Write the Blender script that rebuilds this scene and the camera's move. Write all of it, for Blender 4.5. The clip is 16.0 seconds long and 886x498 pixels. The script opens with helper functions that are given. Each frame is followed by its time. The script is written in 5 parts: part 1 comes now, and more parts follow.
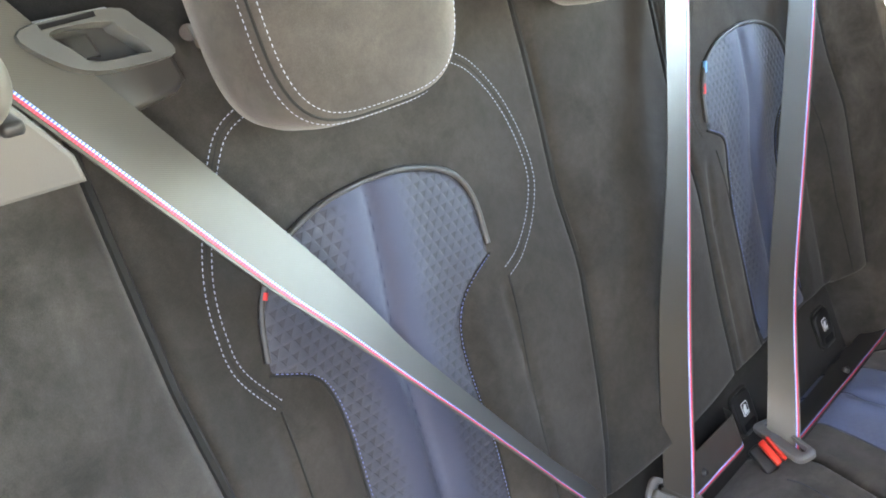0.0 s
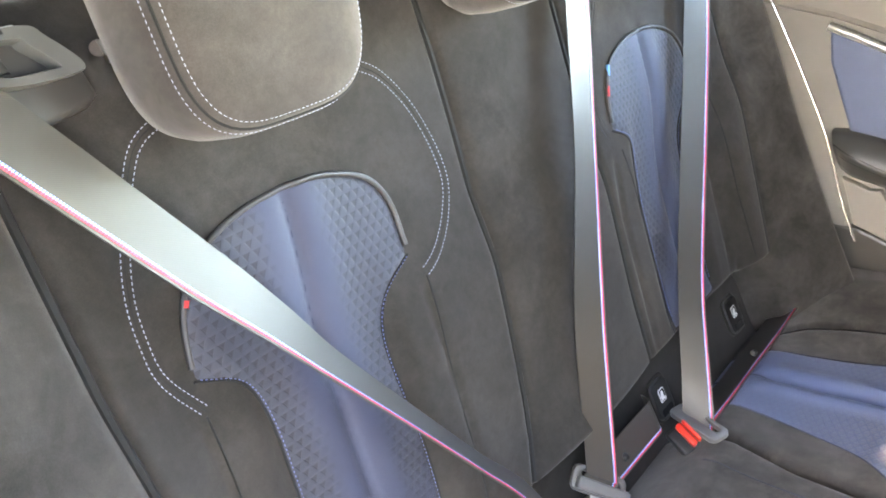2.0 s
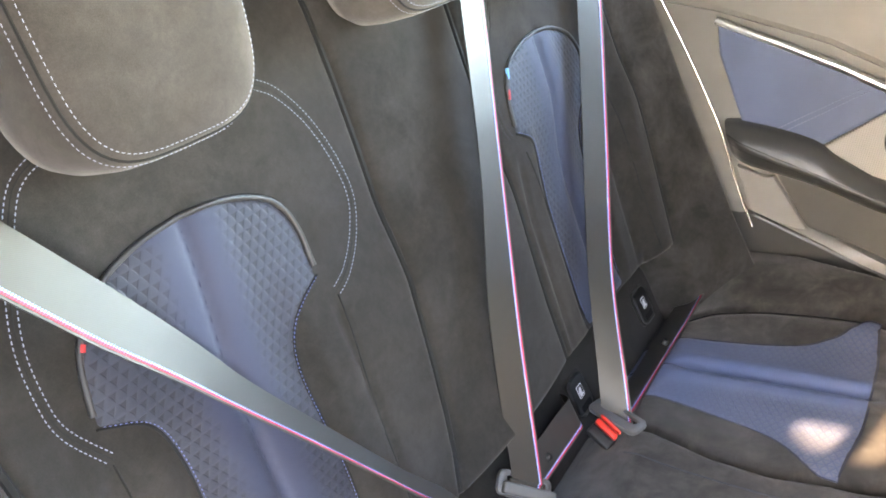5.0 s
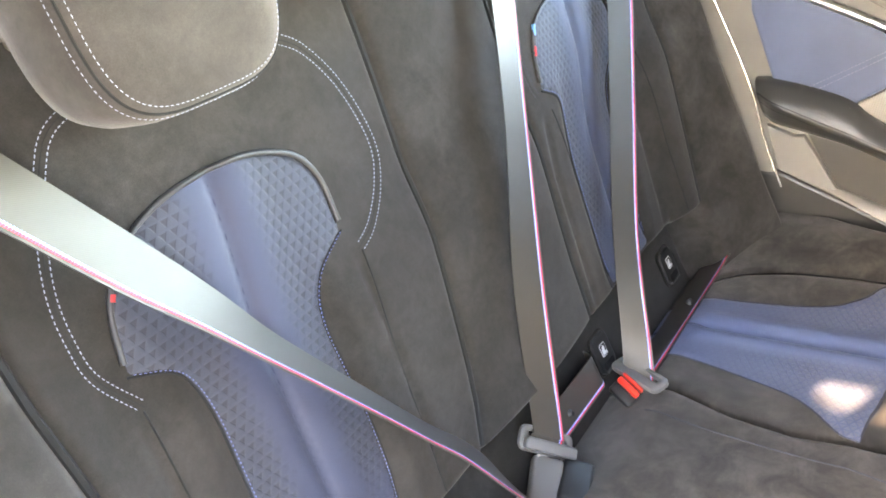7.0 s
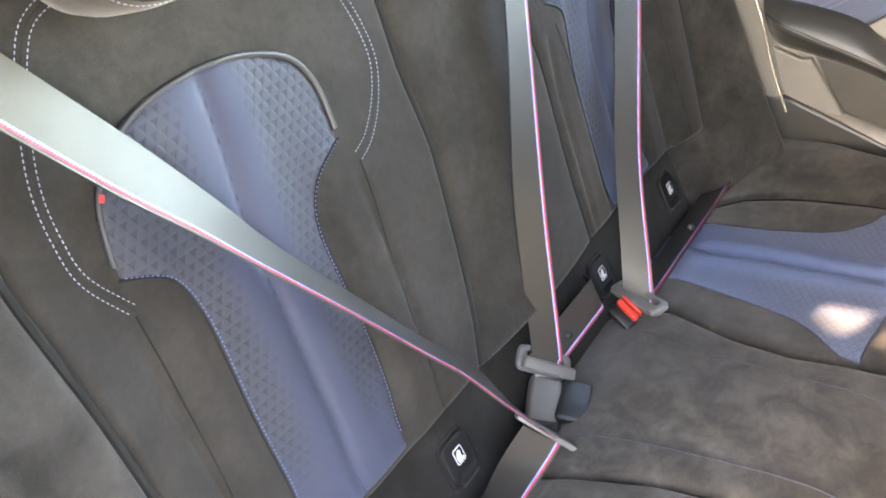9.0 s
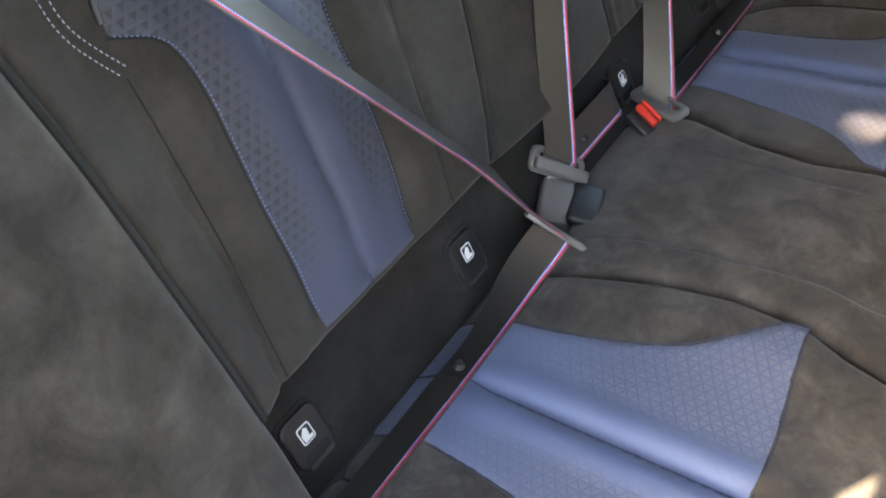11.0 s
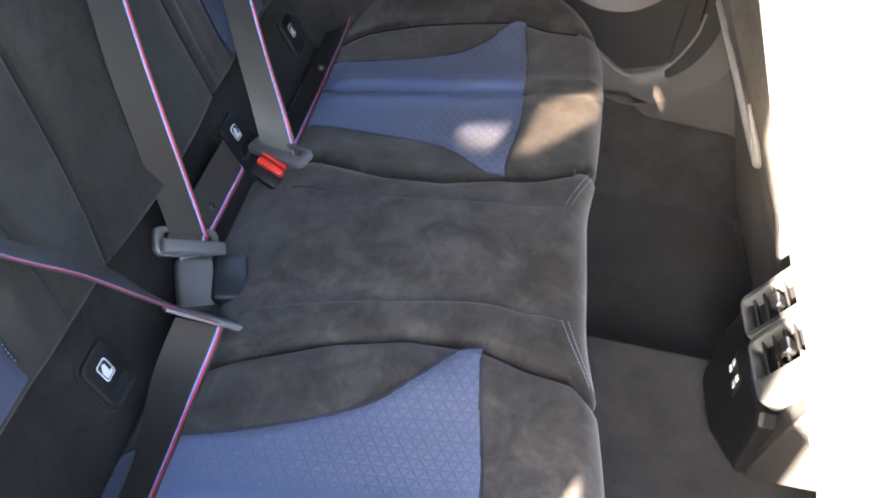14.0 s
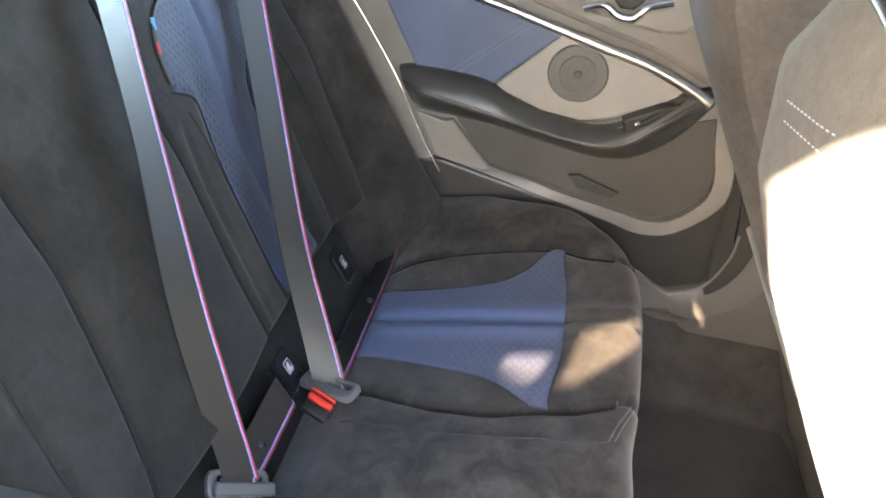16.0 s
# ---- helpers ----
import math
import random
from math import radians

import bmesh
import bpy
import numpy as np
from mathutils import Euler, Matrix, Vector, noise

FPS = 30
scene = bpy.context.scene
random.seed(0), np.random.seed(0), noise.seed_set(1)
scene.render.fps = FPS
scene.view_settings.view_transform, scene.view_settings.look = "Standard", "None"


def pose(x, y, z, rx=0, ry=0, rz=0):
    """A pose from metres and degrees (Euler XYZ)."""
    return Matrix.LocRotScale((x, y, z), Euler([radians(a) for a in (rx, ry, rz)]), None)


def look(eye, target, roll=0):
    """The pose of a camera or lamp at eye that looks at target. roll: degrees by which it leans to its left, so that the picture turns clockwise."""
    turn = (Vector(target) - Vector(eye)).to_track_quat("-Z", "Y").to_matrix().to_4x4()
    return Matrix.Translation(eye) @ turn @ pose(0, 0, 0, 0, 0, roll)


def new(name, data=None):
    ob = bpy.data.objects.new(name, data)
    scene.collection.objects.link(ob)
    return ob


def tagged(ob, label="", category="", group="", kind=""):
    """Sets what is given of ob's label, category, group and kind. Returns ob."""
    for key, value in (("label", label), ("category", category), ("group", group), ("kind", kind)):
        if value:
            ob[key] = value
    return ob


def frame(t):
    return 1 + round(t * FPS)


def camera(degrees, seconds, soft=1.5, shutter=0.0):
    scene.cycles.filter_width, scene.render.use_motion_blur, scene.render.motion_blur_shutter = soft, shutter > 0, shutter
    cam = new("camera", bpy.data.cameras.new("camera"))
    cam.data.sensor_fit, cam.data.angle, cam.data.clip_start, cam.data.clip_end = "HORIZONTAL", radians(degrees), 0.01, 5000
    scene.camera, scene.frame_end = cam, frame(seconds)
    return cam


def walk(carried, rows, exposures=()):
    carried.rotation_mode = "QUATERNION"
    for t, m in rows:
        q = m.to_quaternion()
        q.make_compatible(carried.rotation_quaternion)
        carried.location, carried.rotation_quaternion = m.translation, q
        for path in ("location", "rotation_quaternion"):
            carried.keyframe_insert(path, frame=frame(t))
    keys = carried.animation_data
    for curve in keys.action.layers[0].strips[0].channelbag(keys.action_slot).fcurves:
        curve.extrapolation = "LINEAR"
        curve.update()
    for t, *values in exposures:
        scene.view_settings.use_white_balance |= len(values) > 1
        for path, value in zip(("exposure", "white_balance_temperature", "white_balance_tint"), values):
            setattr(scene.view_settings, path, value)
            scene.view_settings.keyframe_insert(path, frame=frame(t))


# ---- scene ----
cam = camera(55.7, 16.0, 1.8, 0.2)
PATH = [
    (0, (-0.751, -0.271, 1.191), (0.52, 0.863, 0.142), 2.6),
    (0.5, (-0.757, -0.282, 1.192), (0.542, 0.826, 0.152), 3.3),
    (1, (-0.754, -0.301, 1.198), (0.57, 0.783, 0.163), 3.6),
    (1.5, (-0.75, -0.294, 1.205), (0.607, 0.745, 0.167), 3.7),
    (2, (-0.764, -0.298, 1.198), (0.623, 0.72, 0.178), 2.9),
    (2.5, (-0.762, -0.286, 1.196), (0.673, 0.668, 0.181), 3.5),
    (3, (-0.756, -0.289, 1.206), (0.743, 0.599, 0.223), 3.6),
    (3.2, (-0.75, -0.289, 1.211), (0.774, 0.575, 0.246), 3.5),
    (5.3, (-0.747, -0.289, 1.205), (0.741, 0.56, 0.173), 2.4),
    (5.5, (-0.747, -0.29, 1.206), (0.729, 0.563, 0.161), 2.1),
    (6, (-0.748, -0.291, 1.206), (0.701, 0.574, 0.133), 1.7),
    (6.5, (-0.748, -0.292, 1.202), (0.689, 0.573, 0.113), 1.9),
    (7, (-0.751, -0.295, 1.203), (0.678, 0.576, 0.109), 2.1),
    (7.5, (-0.749, -0.289, 1.191), (0.671, 0.573, 0.078), 2.3),
    (8, (-0.752, -0.29, 1.19), (0.649, 0.554, 0.039), 2.4),
    (8.2, (-0.752, -0.29, 1.188), (0.642, 0.551, 0.026), 2.4),
    (10.3, (-0.75, -0.293, 1.135), (0.518, 0.461, -0.216), 3.5),
    (10.5, (-0.751, -0.3, 1.133), (0.485, 0.448, -0.25), 3.4),
    (11, (-0.756, -0.303, 1.114), (0.382, 0.387, -0.379), 3.6),
    (11.5, (-0.756, -0.295, 1.085), (0.254, 0.273, -0.546), 3.8),
    (11.8, (-0.748, -0.284, 1.064), (0.193, 0.099, -0.658), 5.9),
    (12, (-0.719, -0.293, 1.052), (0.216, -0.045, -0.7), 7.5),
    (12.1, (-0.703, -0.29, 1.046), (0.23, -0.114, -0.714), 9.5),
    (12.5, (-0.683, -0.298, 1.032), (0.308, -0.362, -0.704), 15.5),
    (13, (-0.68, -0.295, 1.043), (0.475, -0.43, -0.584), 16.2),
    (13.5, (-0.675, -0.293, 1.062), (0.667, -0.384, -0.418), 13.9),
    (14, (-0.675, -0.29, 1.084), (0.792, -0.303, -0.276), 11.7),
    (14.5, (-0.666, -0.288, 1.103), (0.87, -0.26, -0.177), 10.0),
    (15, (-0.66, -0.285, 1.12), (0.942, -0.218, -0.076), 8.6),
    (15.5, (-0.66, -0.286, 1.139), (0.988, -0.179, 0.011), 7.9),
    (16, (-0.667, -0.284, 1.156), (1.038, -0.104, 0.127), 7.0),
]
EXPOSURES = [(0, 6.26, 8100, 15), (0.5, 6.71, 7800, 17), (1.5, 6.66, 8000, 17), (3.0, 6.51, 8000, 17), (5.5, 6.36, 8000, 17), (6.5, 6.67, 8300, 17), (7.0, 6.76, 8300, 17), (8.0, 6.62, 8300, 17), (10.5, 6.36, 8100, 13),
             (11.0, 5.63, 8100, 12), (11.5, 5.60, 8300, 15), (12.0, 4.05, 7800, 12), (12.5, 5.05, 6500, 12), (13.0, 4.68, 6000, 13), (13.5, 4.94, 6100, 13), (14.0, 5.72, 6600, 14), (14.5, 6.02, 7000, 15), (16, 5.90, 7100, 14)]
walk(cam, [(t, look(eye, target, roll)) for t, eye, target, roll in PATH], EXPOSURES)

# ---- world, sun, exposure ----
SUN = Vector((-0.80, 0.36, 0.40)).normalized()
world = bpy.data.worlds.new("sky")
scene.world = world
world.use_nodes = True
wn = world.node_tree.nodes
sky = wn.new("ShaderNodeTexSky")
sky.sky_type = "NISHITA"
sky.sun_disc = False
sky.sun_elevation = math.asin(SUN.z)
sky.sun_rotation = math.atan2(SUN.x, SUN.y)
world.node_tree.links.new(sky.outputs[0], wn["Background"].inputs[0])
wn["Background"].inputs[1].default_value = 0.10
lamp = bpy.data.lights.new("sun", "SUN")
lamp.energy, lamp.angle, lamp.color = 3.2, radians(0.9), (1.0, 0.88, 0.74)
sun = new("sun", lamp)
sun.matrix_world = look(SUN * 20, (0, 0, 0))


# ---- materials ----
def material(name, base=(0.5, 0.5, 0.5), rough=0.6, metal=0.0, spec=0.5):
    m = bpy.data.materials.new(name)
    m.use_nodes = True
    b = m.node_tree.nodes["Principled BSDF"]
    b.inputs["Base Color"].default_value = (*base, 1)
    b.inputs["Roughness"].default_value = rough
    b.inputs["Metallic"].default_value = metal
    b.inputs["Specular IOR Level"].default_value = spec
    return m, m.node_tree.nodes, m.node_tree.links, b


def noise_tex(nodes, links, scale, detail=3.0, coord="Object", rough=0.5, dist=0.0):
    tc = nodes.new("ShaderNodeTexCoord")
    n = nodes.new("ShaderNodeTexNoise")
    n.inputs["Scale"].default_value = scale
    n.inputs["Detail"].default_value = detail
    n.inputs["Roughness"].default_value = rough
    n.inputs["Distortion"].default_value = dist
    links.new(tc.outputs[coord], n.inputs["Vector"])
    return n


def ramp(nodes, links, src, stops):
    r = nodes.new("ShaderNodeValToRGB")
    e = r.color_ramp.elements
    while len(e) < len(stops):
        e.new(0.5)
    for el, (p, c) in zip(e, stops):
        el.position, el.color = p, (*c, 1)
    links.new(src, r.inputs[0])
    return r


def bump(nodes, links, b, height, strength=0.3, dist=0.001):
    n = nodes.new("ShaderNodeBump")
    n.inputs["Strength"].default_value = strength
    n.inputs["Distance"].default_value = dist
    links.new(height, n.inputs["Height"])
    links.new(n.outputs[0], b.inputs["Normal"])
    return n


def mth(nodes, links, op, a, b=None, c=None):
    n = nodes.new("ShaderNodeMath")
    n.operation = op
    for i, v in enumerate((a, b, c)):
        if v is None:
            continue
        if isinstance(v, (int, float)):
            n.inputs[i].default_value = v
        else:
            links.new(v, n.inputs[i])
    return n.outputs[0]


def suede(name, dark, light, sheen=0.35, scale=26.0):
    """Microfibre suede: brushed nap in sharp-edged patches over a fine fleece."""
    m, n, l, b = material(name, dark, 0.95, spec=0.12)

    def blend(mode, fac, a, c):
        mix = n.new("ShaderNodeMix")
        mix.data_type, mix.blend_type = "RGBA", mode
        mix.inputs["Factor"].default_value = fac
        l.new(a, mix.inputs["A"])
        l.new(c, mix.inputs["B"])
        return mix.outputs["Result"]
    half = tuple(0.60 * x + 0.40 * y for x, y in zip(dark, light))
    big = noise_tex(n, l, scale, 6.0, rough=0.66, dist=0.45)
    r = ramp(n, l, big.outputs[0], [(0.36, dark), (0.52, half), (0.70, light)])
    soft = noise_tex(n, l, scale * 0.22, 2.0)
    r1 = ramp(n, l, soft.outputs[0], [(0.32, (0.74, 0.74, 0.74)), (0.68, (1.18, 1.18, 1.18))])
    streak = noise_tex(n, l, 110.0, 5.0, rough=0.7, dist=0.15)
    r2 = ramp(n, l, streak.outputs[0], [(0.32, (0.76, 0.76, 0.76)), (0.68, (1.14, 1.14, 1.14))])
    grain = noise_tex(n, l, 900.0, 2.0)
    r3 = ramp(n, l, grain.outputs[0], [(0.3, (0.80, 0.80, 0.80)), (0.7, (1.15, 1.15, 1.15))])
    out = blend("MULTIPLY", 1.0, r.outputs[0], r1.outputs[0])
    out = blend("MULTIPLY", 0.6, out, r2.outputs[0])
    out = blend("MULTIPLY", 0.6, out, r3.outputs[0])
    l.new(out, b.inputs["Base Color"])
    b.inputs["Sheen Weight"].default_value = sheen
    b.inputs["Sheen Roughness"].default_value = 0.45
    b.inputs["Sheen Tint"].default_value = (1, 0.95, 0.9, 1)
    fine = noise_tex(n, l, 1400.0, 2.0)
    bump(n, l, b, fine.outputs[0], 0.35, 0.0006)
    return m


def triangle_cloth(name, blue, grey, thread, pitch, clear, flip=False, line=0.3, hollow=0.5, emboss=0.4):
    """Blue cloth embossed with small triangles outside a smooth middle strip; UV is in metres from the middle seam."""
    m, n, l, b = material(name, blue, 0.52, spec=0.4)
    tc = n.new("ShaderNodeTexCoord")
    sep = n.new("ShaderNodeSeparateXYZ")
    l.new(tc.outputs["UV"], sep.inputs[0])
    u, v = (sep.outputs[1], sep.outputs[0]) if flip else (sep.outputs[0], sep.outputs[1])

    def ridge(a, c):
        s = mth(n, l, "ADD", mth(n, l, "MULTIPLY", u, a / pitch), mth(n, l, "MULTIPLY", v, c / pitch))
        f = mth(n, l, "PINGPONG", s, 0.5)
        return f
    lines = mth(n, l, "MINIMUM", mth(n, l, "MINIMUM", ridge(0, 1), ridge(0.866, 0.5)), ridge(0.866, -0.5))
    edge = n.new("ShaderNodeMapRange")
    edge.interpolation_type = "SMOOTHSTEP"
    edge.inputs["From Min"].default_value = 0.03
    edge.inputs["From Max"].default_value = 0.17

    def step(a, c):
        return mth(n, l, "FLOOR", mth(n, l, "ADD", mth(n, l, "MULTIPLY", u, a / pitch), mth(n, l, "MULTIPLY", v, c / pitch)))
    turned = mth(n, l, "SUBTRACT", mth(n, l, "SUBTRACT", step(0.866, 0.5), step(0, 1)), step(0.866, -0.5))
    l.new(lines, edge.inputs["Value"])
    side = mth(n, l, "ABSOLUTE", sep.outputs[0])
    wob = noise_tex(n, l, 60.0, 2.0, "UV")
    reach = mth(n, l, "ADD", side, mth(n, l, "MULTIPLY", wob.outputs[0], 0.012))
    mask = n.new("ShaderNodeMapRange")
    mask.interpolation_type = "SMOOTHSTEP"
    mask.inputs["From Min"].default_value = clear
    mask.inputs["From Max"].default_value = clear + 0.035
    l.new(reach, mask.inputs["Value"])
    if not flip:
        fade = n.new("ShaderNodeMapRange")
        fade.interpolation_type = "SMOOTHSTEP"
        fade.inputs["From Min"].default_value = 0.06
        fade.inputs["From Max"].default_value = 0.17
        l.new(mth(n, l, "ADD", sep.outputs[1], mth(n, l, "MULTIPLY", wob.outputs[0], 0.05)), fade.inputs["Value"])
        low = mth(n, l, "MULTIPLY", mask.outputs[0], fade.outputs[0])
    else:
        fade = n.new("ShaderNodeMapRange")
        fade.interpolation_type = "SMOOTHSTEP"
        fade.inputs["From Min"].default_value, fade.inputs["From Max"].default_value = -0.30, -0.08
        fade.inputs["To Min"].default_value, fade.inputs["To Max"].default_value = 1.0, 0.25
        l.new(sep.outputs[1], fade.inputs["Value"])
        low = mth(n, l, "MULTIPLY", mask.outputs[0], fade.outputs[0])
    weave = n.new("ShaderNodeTexWave")
    weave.inputs["Scale"].default_value = 260.0
    weave.bands_direction = "Y"
    weave.inputs["Distortion"].default_value = 0.6
    l.new(tc.outputs["UV"], weave.inputs["Vector"])
    h = mth(n, l, "ADD", mth(n, l, "MULTIPLY", mth(n, l, "MULTIPLY", edge.outputs[0], low), emboss), mth(n, l, "MULTIPLY", weave.outputs[1], 0.16))
    h = mth(n, l, "SUBTRACT", h, mth(n, l, "MULTIPLY", mth(n, l, "MULTIPLY", turned, edge.outputs[0]), mth(n, l, "MULTIPLY", low, hollow)))
    bump(n, l, b, h, 0.8, 0.0014)
    c1 = n.new("ShaderNodeMix")
    c1.data_type = "RGBA"
    l.new(low, c1.inputs["Factor"])
    c1.inputs["A"].default_value, c1.inputs["B"].default_value = (*blue, 1), (*grey, 1)
    c2 = n.new("ShaderNodeMix")
    c2.data_type = "RGBA"
    row = n.new("ShaderNodeMapRange")
    row.interpolation_type = "SMOOTHSTEP"
    row.inputs["From Min"].default_value, row.inputs["From Max"].default_value = 0.02, 0.16
    l.new(ridge(0, 1) if not flip else lines, row.inputs["Value"])
    inv = mth(n, l, "MULTIPLY", mth(n, l, "SUBTRACT", 1.0, row.outputs[0]), low)
    l.new(mth(n, l, "MULTIPLY", inv, line), c2.inputs["Factor"])
    l.new(c1.outputs["Result"], c2.inputs["A"])
    c2.inputs["B"].default_value = (*thread, 1)
    # Relief shade painted in: every turned triangle is darkened like a hollow.
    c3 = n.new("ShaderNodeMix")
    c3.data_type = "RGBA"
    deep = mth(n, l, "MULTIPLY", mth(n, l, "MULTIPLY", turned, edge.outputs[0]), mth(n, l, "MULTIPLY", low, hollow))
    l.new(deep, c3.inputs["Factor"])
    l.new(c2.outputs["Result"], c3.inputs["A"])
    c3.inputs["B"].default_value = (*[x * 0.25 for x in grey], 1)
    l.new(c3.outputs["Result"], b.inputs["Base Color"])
    b.inputs["Sheen Weight"].default_value = 0.22 if flip else 0.10
    b.inputs["Sheen Roughness"].default_value = 0.35
    return m


def plastic(name, base, rough, grain=900.0, strength=0.15):
    m, n, l, b = material(name, base, rough, spec=0.45)
    a = noise_tex(n, l, 7.0, 4.0)
    r = ramp(n, l, a.outputs[0], [(0.3, tuple(c * 0.85 for c in base)), (0.7, tuple(min(1, c * 1.12) for c in base))])
    l.new(r.outputs[0], b.inputs["Base Color"])
    f = noise_tex(n, l, grain, 2.0)
    bump(n, l, b, f.outputs[0], strength, 0.0005)
    return m


def webbing(name, base):
    m, n, l, b = material(name, base, 0.46, spec=0.75)
    b.inputs["IOR"].default_value = 1.60
    tc = n.new("ShaderNodeTexCoord")
    w = n.new("ShaderNodeTexWave")
    w.bands_direction = "DIAGONAL"
    w.inputs["Scale"].default_value = 300.0
    w.inputs["Distortion"].default_value = 0.3
    l.new(tc.outputs["UV"], w.inputs["Vector"])
    bump(n, l, b, w.outputs[1], 0.14, 0.0004)
    b.inputs["Specular Tint"].default_value = (1.0, 0.91, 0.79, 1)
    r = ramp(n, l, w.outputs[1], [(0.2, tuple(c * 0.8 for c in base)), (0.8, tuple(c * 1.15 for c in base))])
    l.new(r.outputs[0], b.inputs["Base Color"])
    return m


def dashed(name, a, c, period):
    """A thread that shows in short bars along V."""
    m, n, l, b = material(name, a, 0.6)
    tc = n.new("ShaderNodeTexCoord")
    sep = n.new("ShaderNodeSeparateXYZ")
    l.new(tc.outputs["UV"], sep.inputs[0])
    f = mth(n, l, "PINGPONG", mth(n, l, "MULTIPLY", sep.outputs[1], 1 / period), 0.5)
    r = ramp(n, l, f, [(0.18, a), (0.3, c)])
    l.new(r.outputs[0], b.inputs["Base Color"])
    bump(n, l, b, f, 0.5, 0.0005)
    return m


def carpet_mat(name, base):
    m, n, l, b = material(name, base, 0.98, spec=0.1)
    a = noise_tex(n, l, 14.0, 5.0, rough=0.65)
    f = noise_tex(n, l, 700.0, 3.0)
    mx = mth(n, l, "ADD", mth(n, l, "MULTIPLY", a.outputs[0], 0.6), mth(n, l, "MULTIPLY", f.outputs[0], 0.4))
    r = ramp(n, l, mx, [(0.35, tuple(c * 0.55 for c in base)), (0.65, tuple(c * 1.35 for c in base))])
    l.new(r.outputs[0], b.inputs["Base Color"])
    bump(n, l, b, f.outputs[0], 0.8, 0.002)
    b.inputs["Sheen Weight"].default_value = 0.3
    return m


def perforated(name, base, hole, pitch):
    m, n, l, b = material(name, base, 0.4, spec=0.5)
    tc = n.new("ShaderNodeTexCoord")
    v = n.new("ShaderNodeTexVoronoi")
    v.inputs["Scale"].default_value = 1 / pitch
    v.inputs["Randomness"].default_value = 0.0
    l.new(tc.outputs["Object"], v.inputs["Vector"])
    r = ramp(n, l, v.outputs["Distance"], [(0.33, hole), (0.42, base)])
    l.new(r.outputs[0], b.inputs["Base Color"])
    bump(n, l, b, v.outputs["Distance"], 0.4, 0.0006)
    return m


SUEDE = suede("black_suede", (0.027, 0.0245, 0.0221), (0.086, 0.0768, 0.0680), 0.34, 20.0)
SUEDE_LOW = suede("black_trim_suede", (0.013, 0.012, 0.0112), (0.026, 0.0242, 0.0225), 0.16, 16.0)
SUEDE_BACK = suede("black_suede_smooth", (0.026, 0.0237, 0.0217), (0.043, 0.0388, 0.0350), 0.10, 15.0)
SUEDE_SIDE = suede("black_suede_worn", (0.023, 0.0210, 0.0192), (0.066, 0.0597, 0.0540), 0.20, 14.0)
SUEDE_SOFT = suede("grey_suede", (0.053, 0.0475, 0.043), (0.086, 0.0775, 0.070), 0.22, 20.0)
SEAT_REAR = suede("front_seat_suede", (0.108, 0.098, 0.085), (0.146, 0.132, 0.115), 0.04, 12.0)
# Same cloth twice: backrest shade and cushion light are put into the colours.
BLUE_BACK_SHADED = triangle_cloth("blue_cloth_back_shaded", (0.040, 0.047, 0.079), (0.038, 0.042, 0.058), (0.075, 0.082, 0.115), 0.0092, 0.026, False, 0.10, 0.50, 0.10)
BLUE_SEAT_LIT = triangle_cloth("blue_cloth_seat_lit", (0.100, 0.130, 0.228), (0.128, 0.142, 0.192), (0.062, 0.080, 0.165), 0.0100, 0.028, True, 0.62, 0.10, 0.34)
WEB = webbing("belt_webbing", (0.027, 0.026, 0.0243))
RED_T = dashed("red_thread", (0.85, 0.07, 0.12), (0.50, 0.04, 0.07), 0.0024)
BLUE_T = dashed("blue_thread", (0.50, 0.70, 1.0), (0.07, 0.14, 0.60), 0.0024)
BLACK = plastic("black_plastic", (0.012, 0.012, 0.0125), 0.48)
DARK = plastic("dark_plastic", (0.030, 0.029, 0.028), 0.45)
SILL = plastic("sill_grey_plastic", (0.120, 0.113, 0.104), 0.42)
GREYP = plastic("grey_brown_plastic", (0.190, 0.177, 0.160), 0.46)
TRIM_NEAR = plastic("grey_trim_plastic", (0.078, 0.075, 0.072), 0.5)
POCKET = plastic("pocket_grey_plastic", (0.062, 0.058, 0.053), 0.48)
LOWDOOR = plastic("charcoal_plastic", (0.040, 0.038, 0.036), 0.42)
ARM = plastic("armrest_leatherette", (0.045, 0.045, 0.044), 0.36, 500.0, 0.3)
SILVERP = plastic("satin_silver_trim", (0.265, 0.250, 0.230), 0.33)
BAND = plastic("band_grey_plastic", (0.215, 0.198, 0.182), 0.42)
HANDLE = plastic("handle_grey_plastic", (0.088, 0.090, 0.086), 0.38)
GREY_BUCKLE = plastic("grey_buckle_plastic", (0.125, 0.122, 0.118), 0.38)
REDP = plastic("red_button_plastic", (0.62, 0.035, 0.02), 0.4)
CHROME = material("chrome", (0.80, 0.79, 0.77), 0.16, 1.0)[0]
SATIN = material("satin_chrome", (0.80, 0.79, 0.77), 0.30, 1.0)[0]
STEEL = material("steel", (0.40, 0.39, 0.38), 0.34, 1.0)[0]
HEM = plastic("satin_grey_piping", (0.34, 0.32, 0.29), 0.34)
PIPING = plastic("dark_piping", (0.042, 0.041, 0.041), 0.45)
SEAM = material("seam_shadow_thread", (0.006, 0.006, 0.006), 0.9)[0]
THREAD = material("white_blue_thread", (0.29, 0.31, 0.39), 0.7)[0]
SEAM_BLUE = material("dark_blue_seam", (0.018, 0.023, 0.048), 0.8)[0]
BLUE_THREAD = material("blue_stitch_thread", (0.15, 0.19, 0.42), 0.7)[0]
DOOR_THREAD = material("pale_blue_thread", (0.16, 0.18, 0.26), 0.7)[0]
THREAD_D = material("dark_grey_thread", (0.032, 0.034, 0.043), 0.7)[0]
WHITE = material("white_print", (0.75, 0.75, 0.75), 0.5)[0]
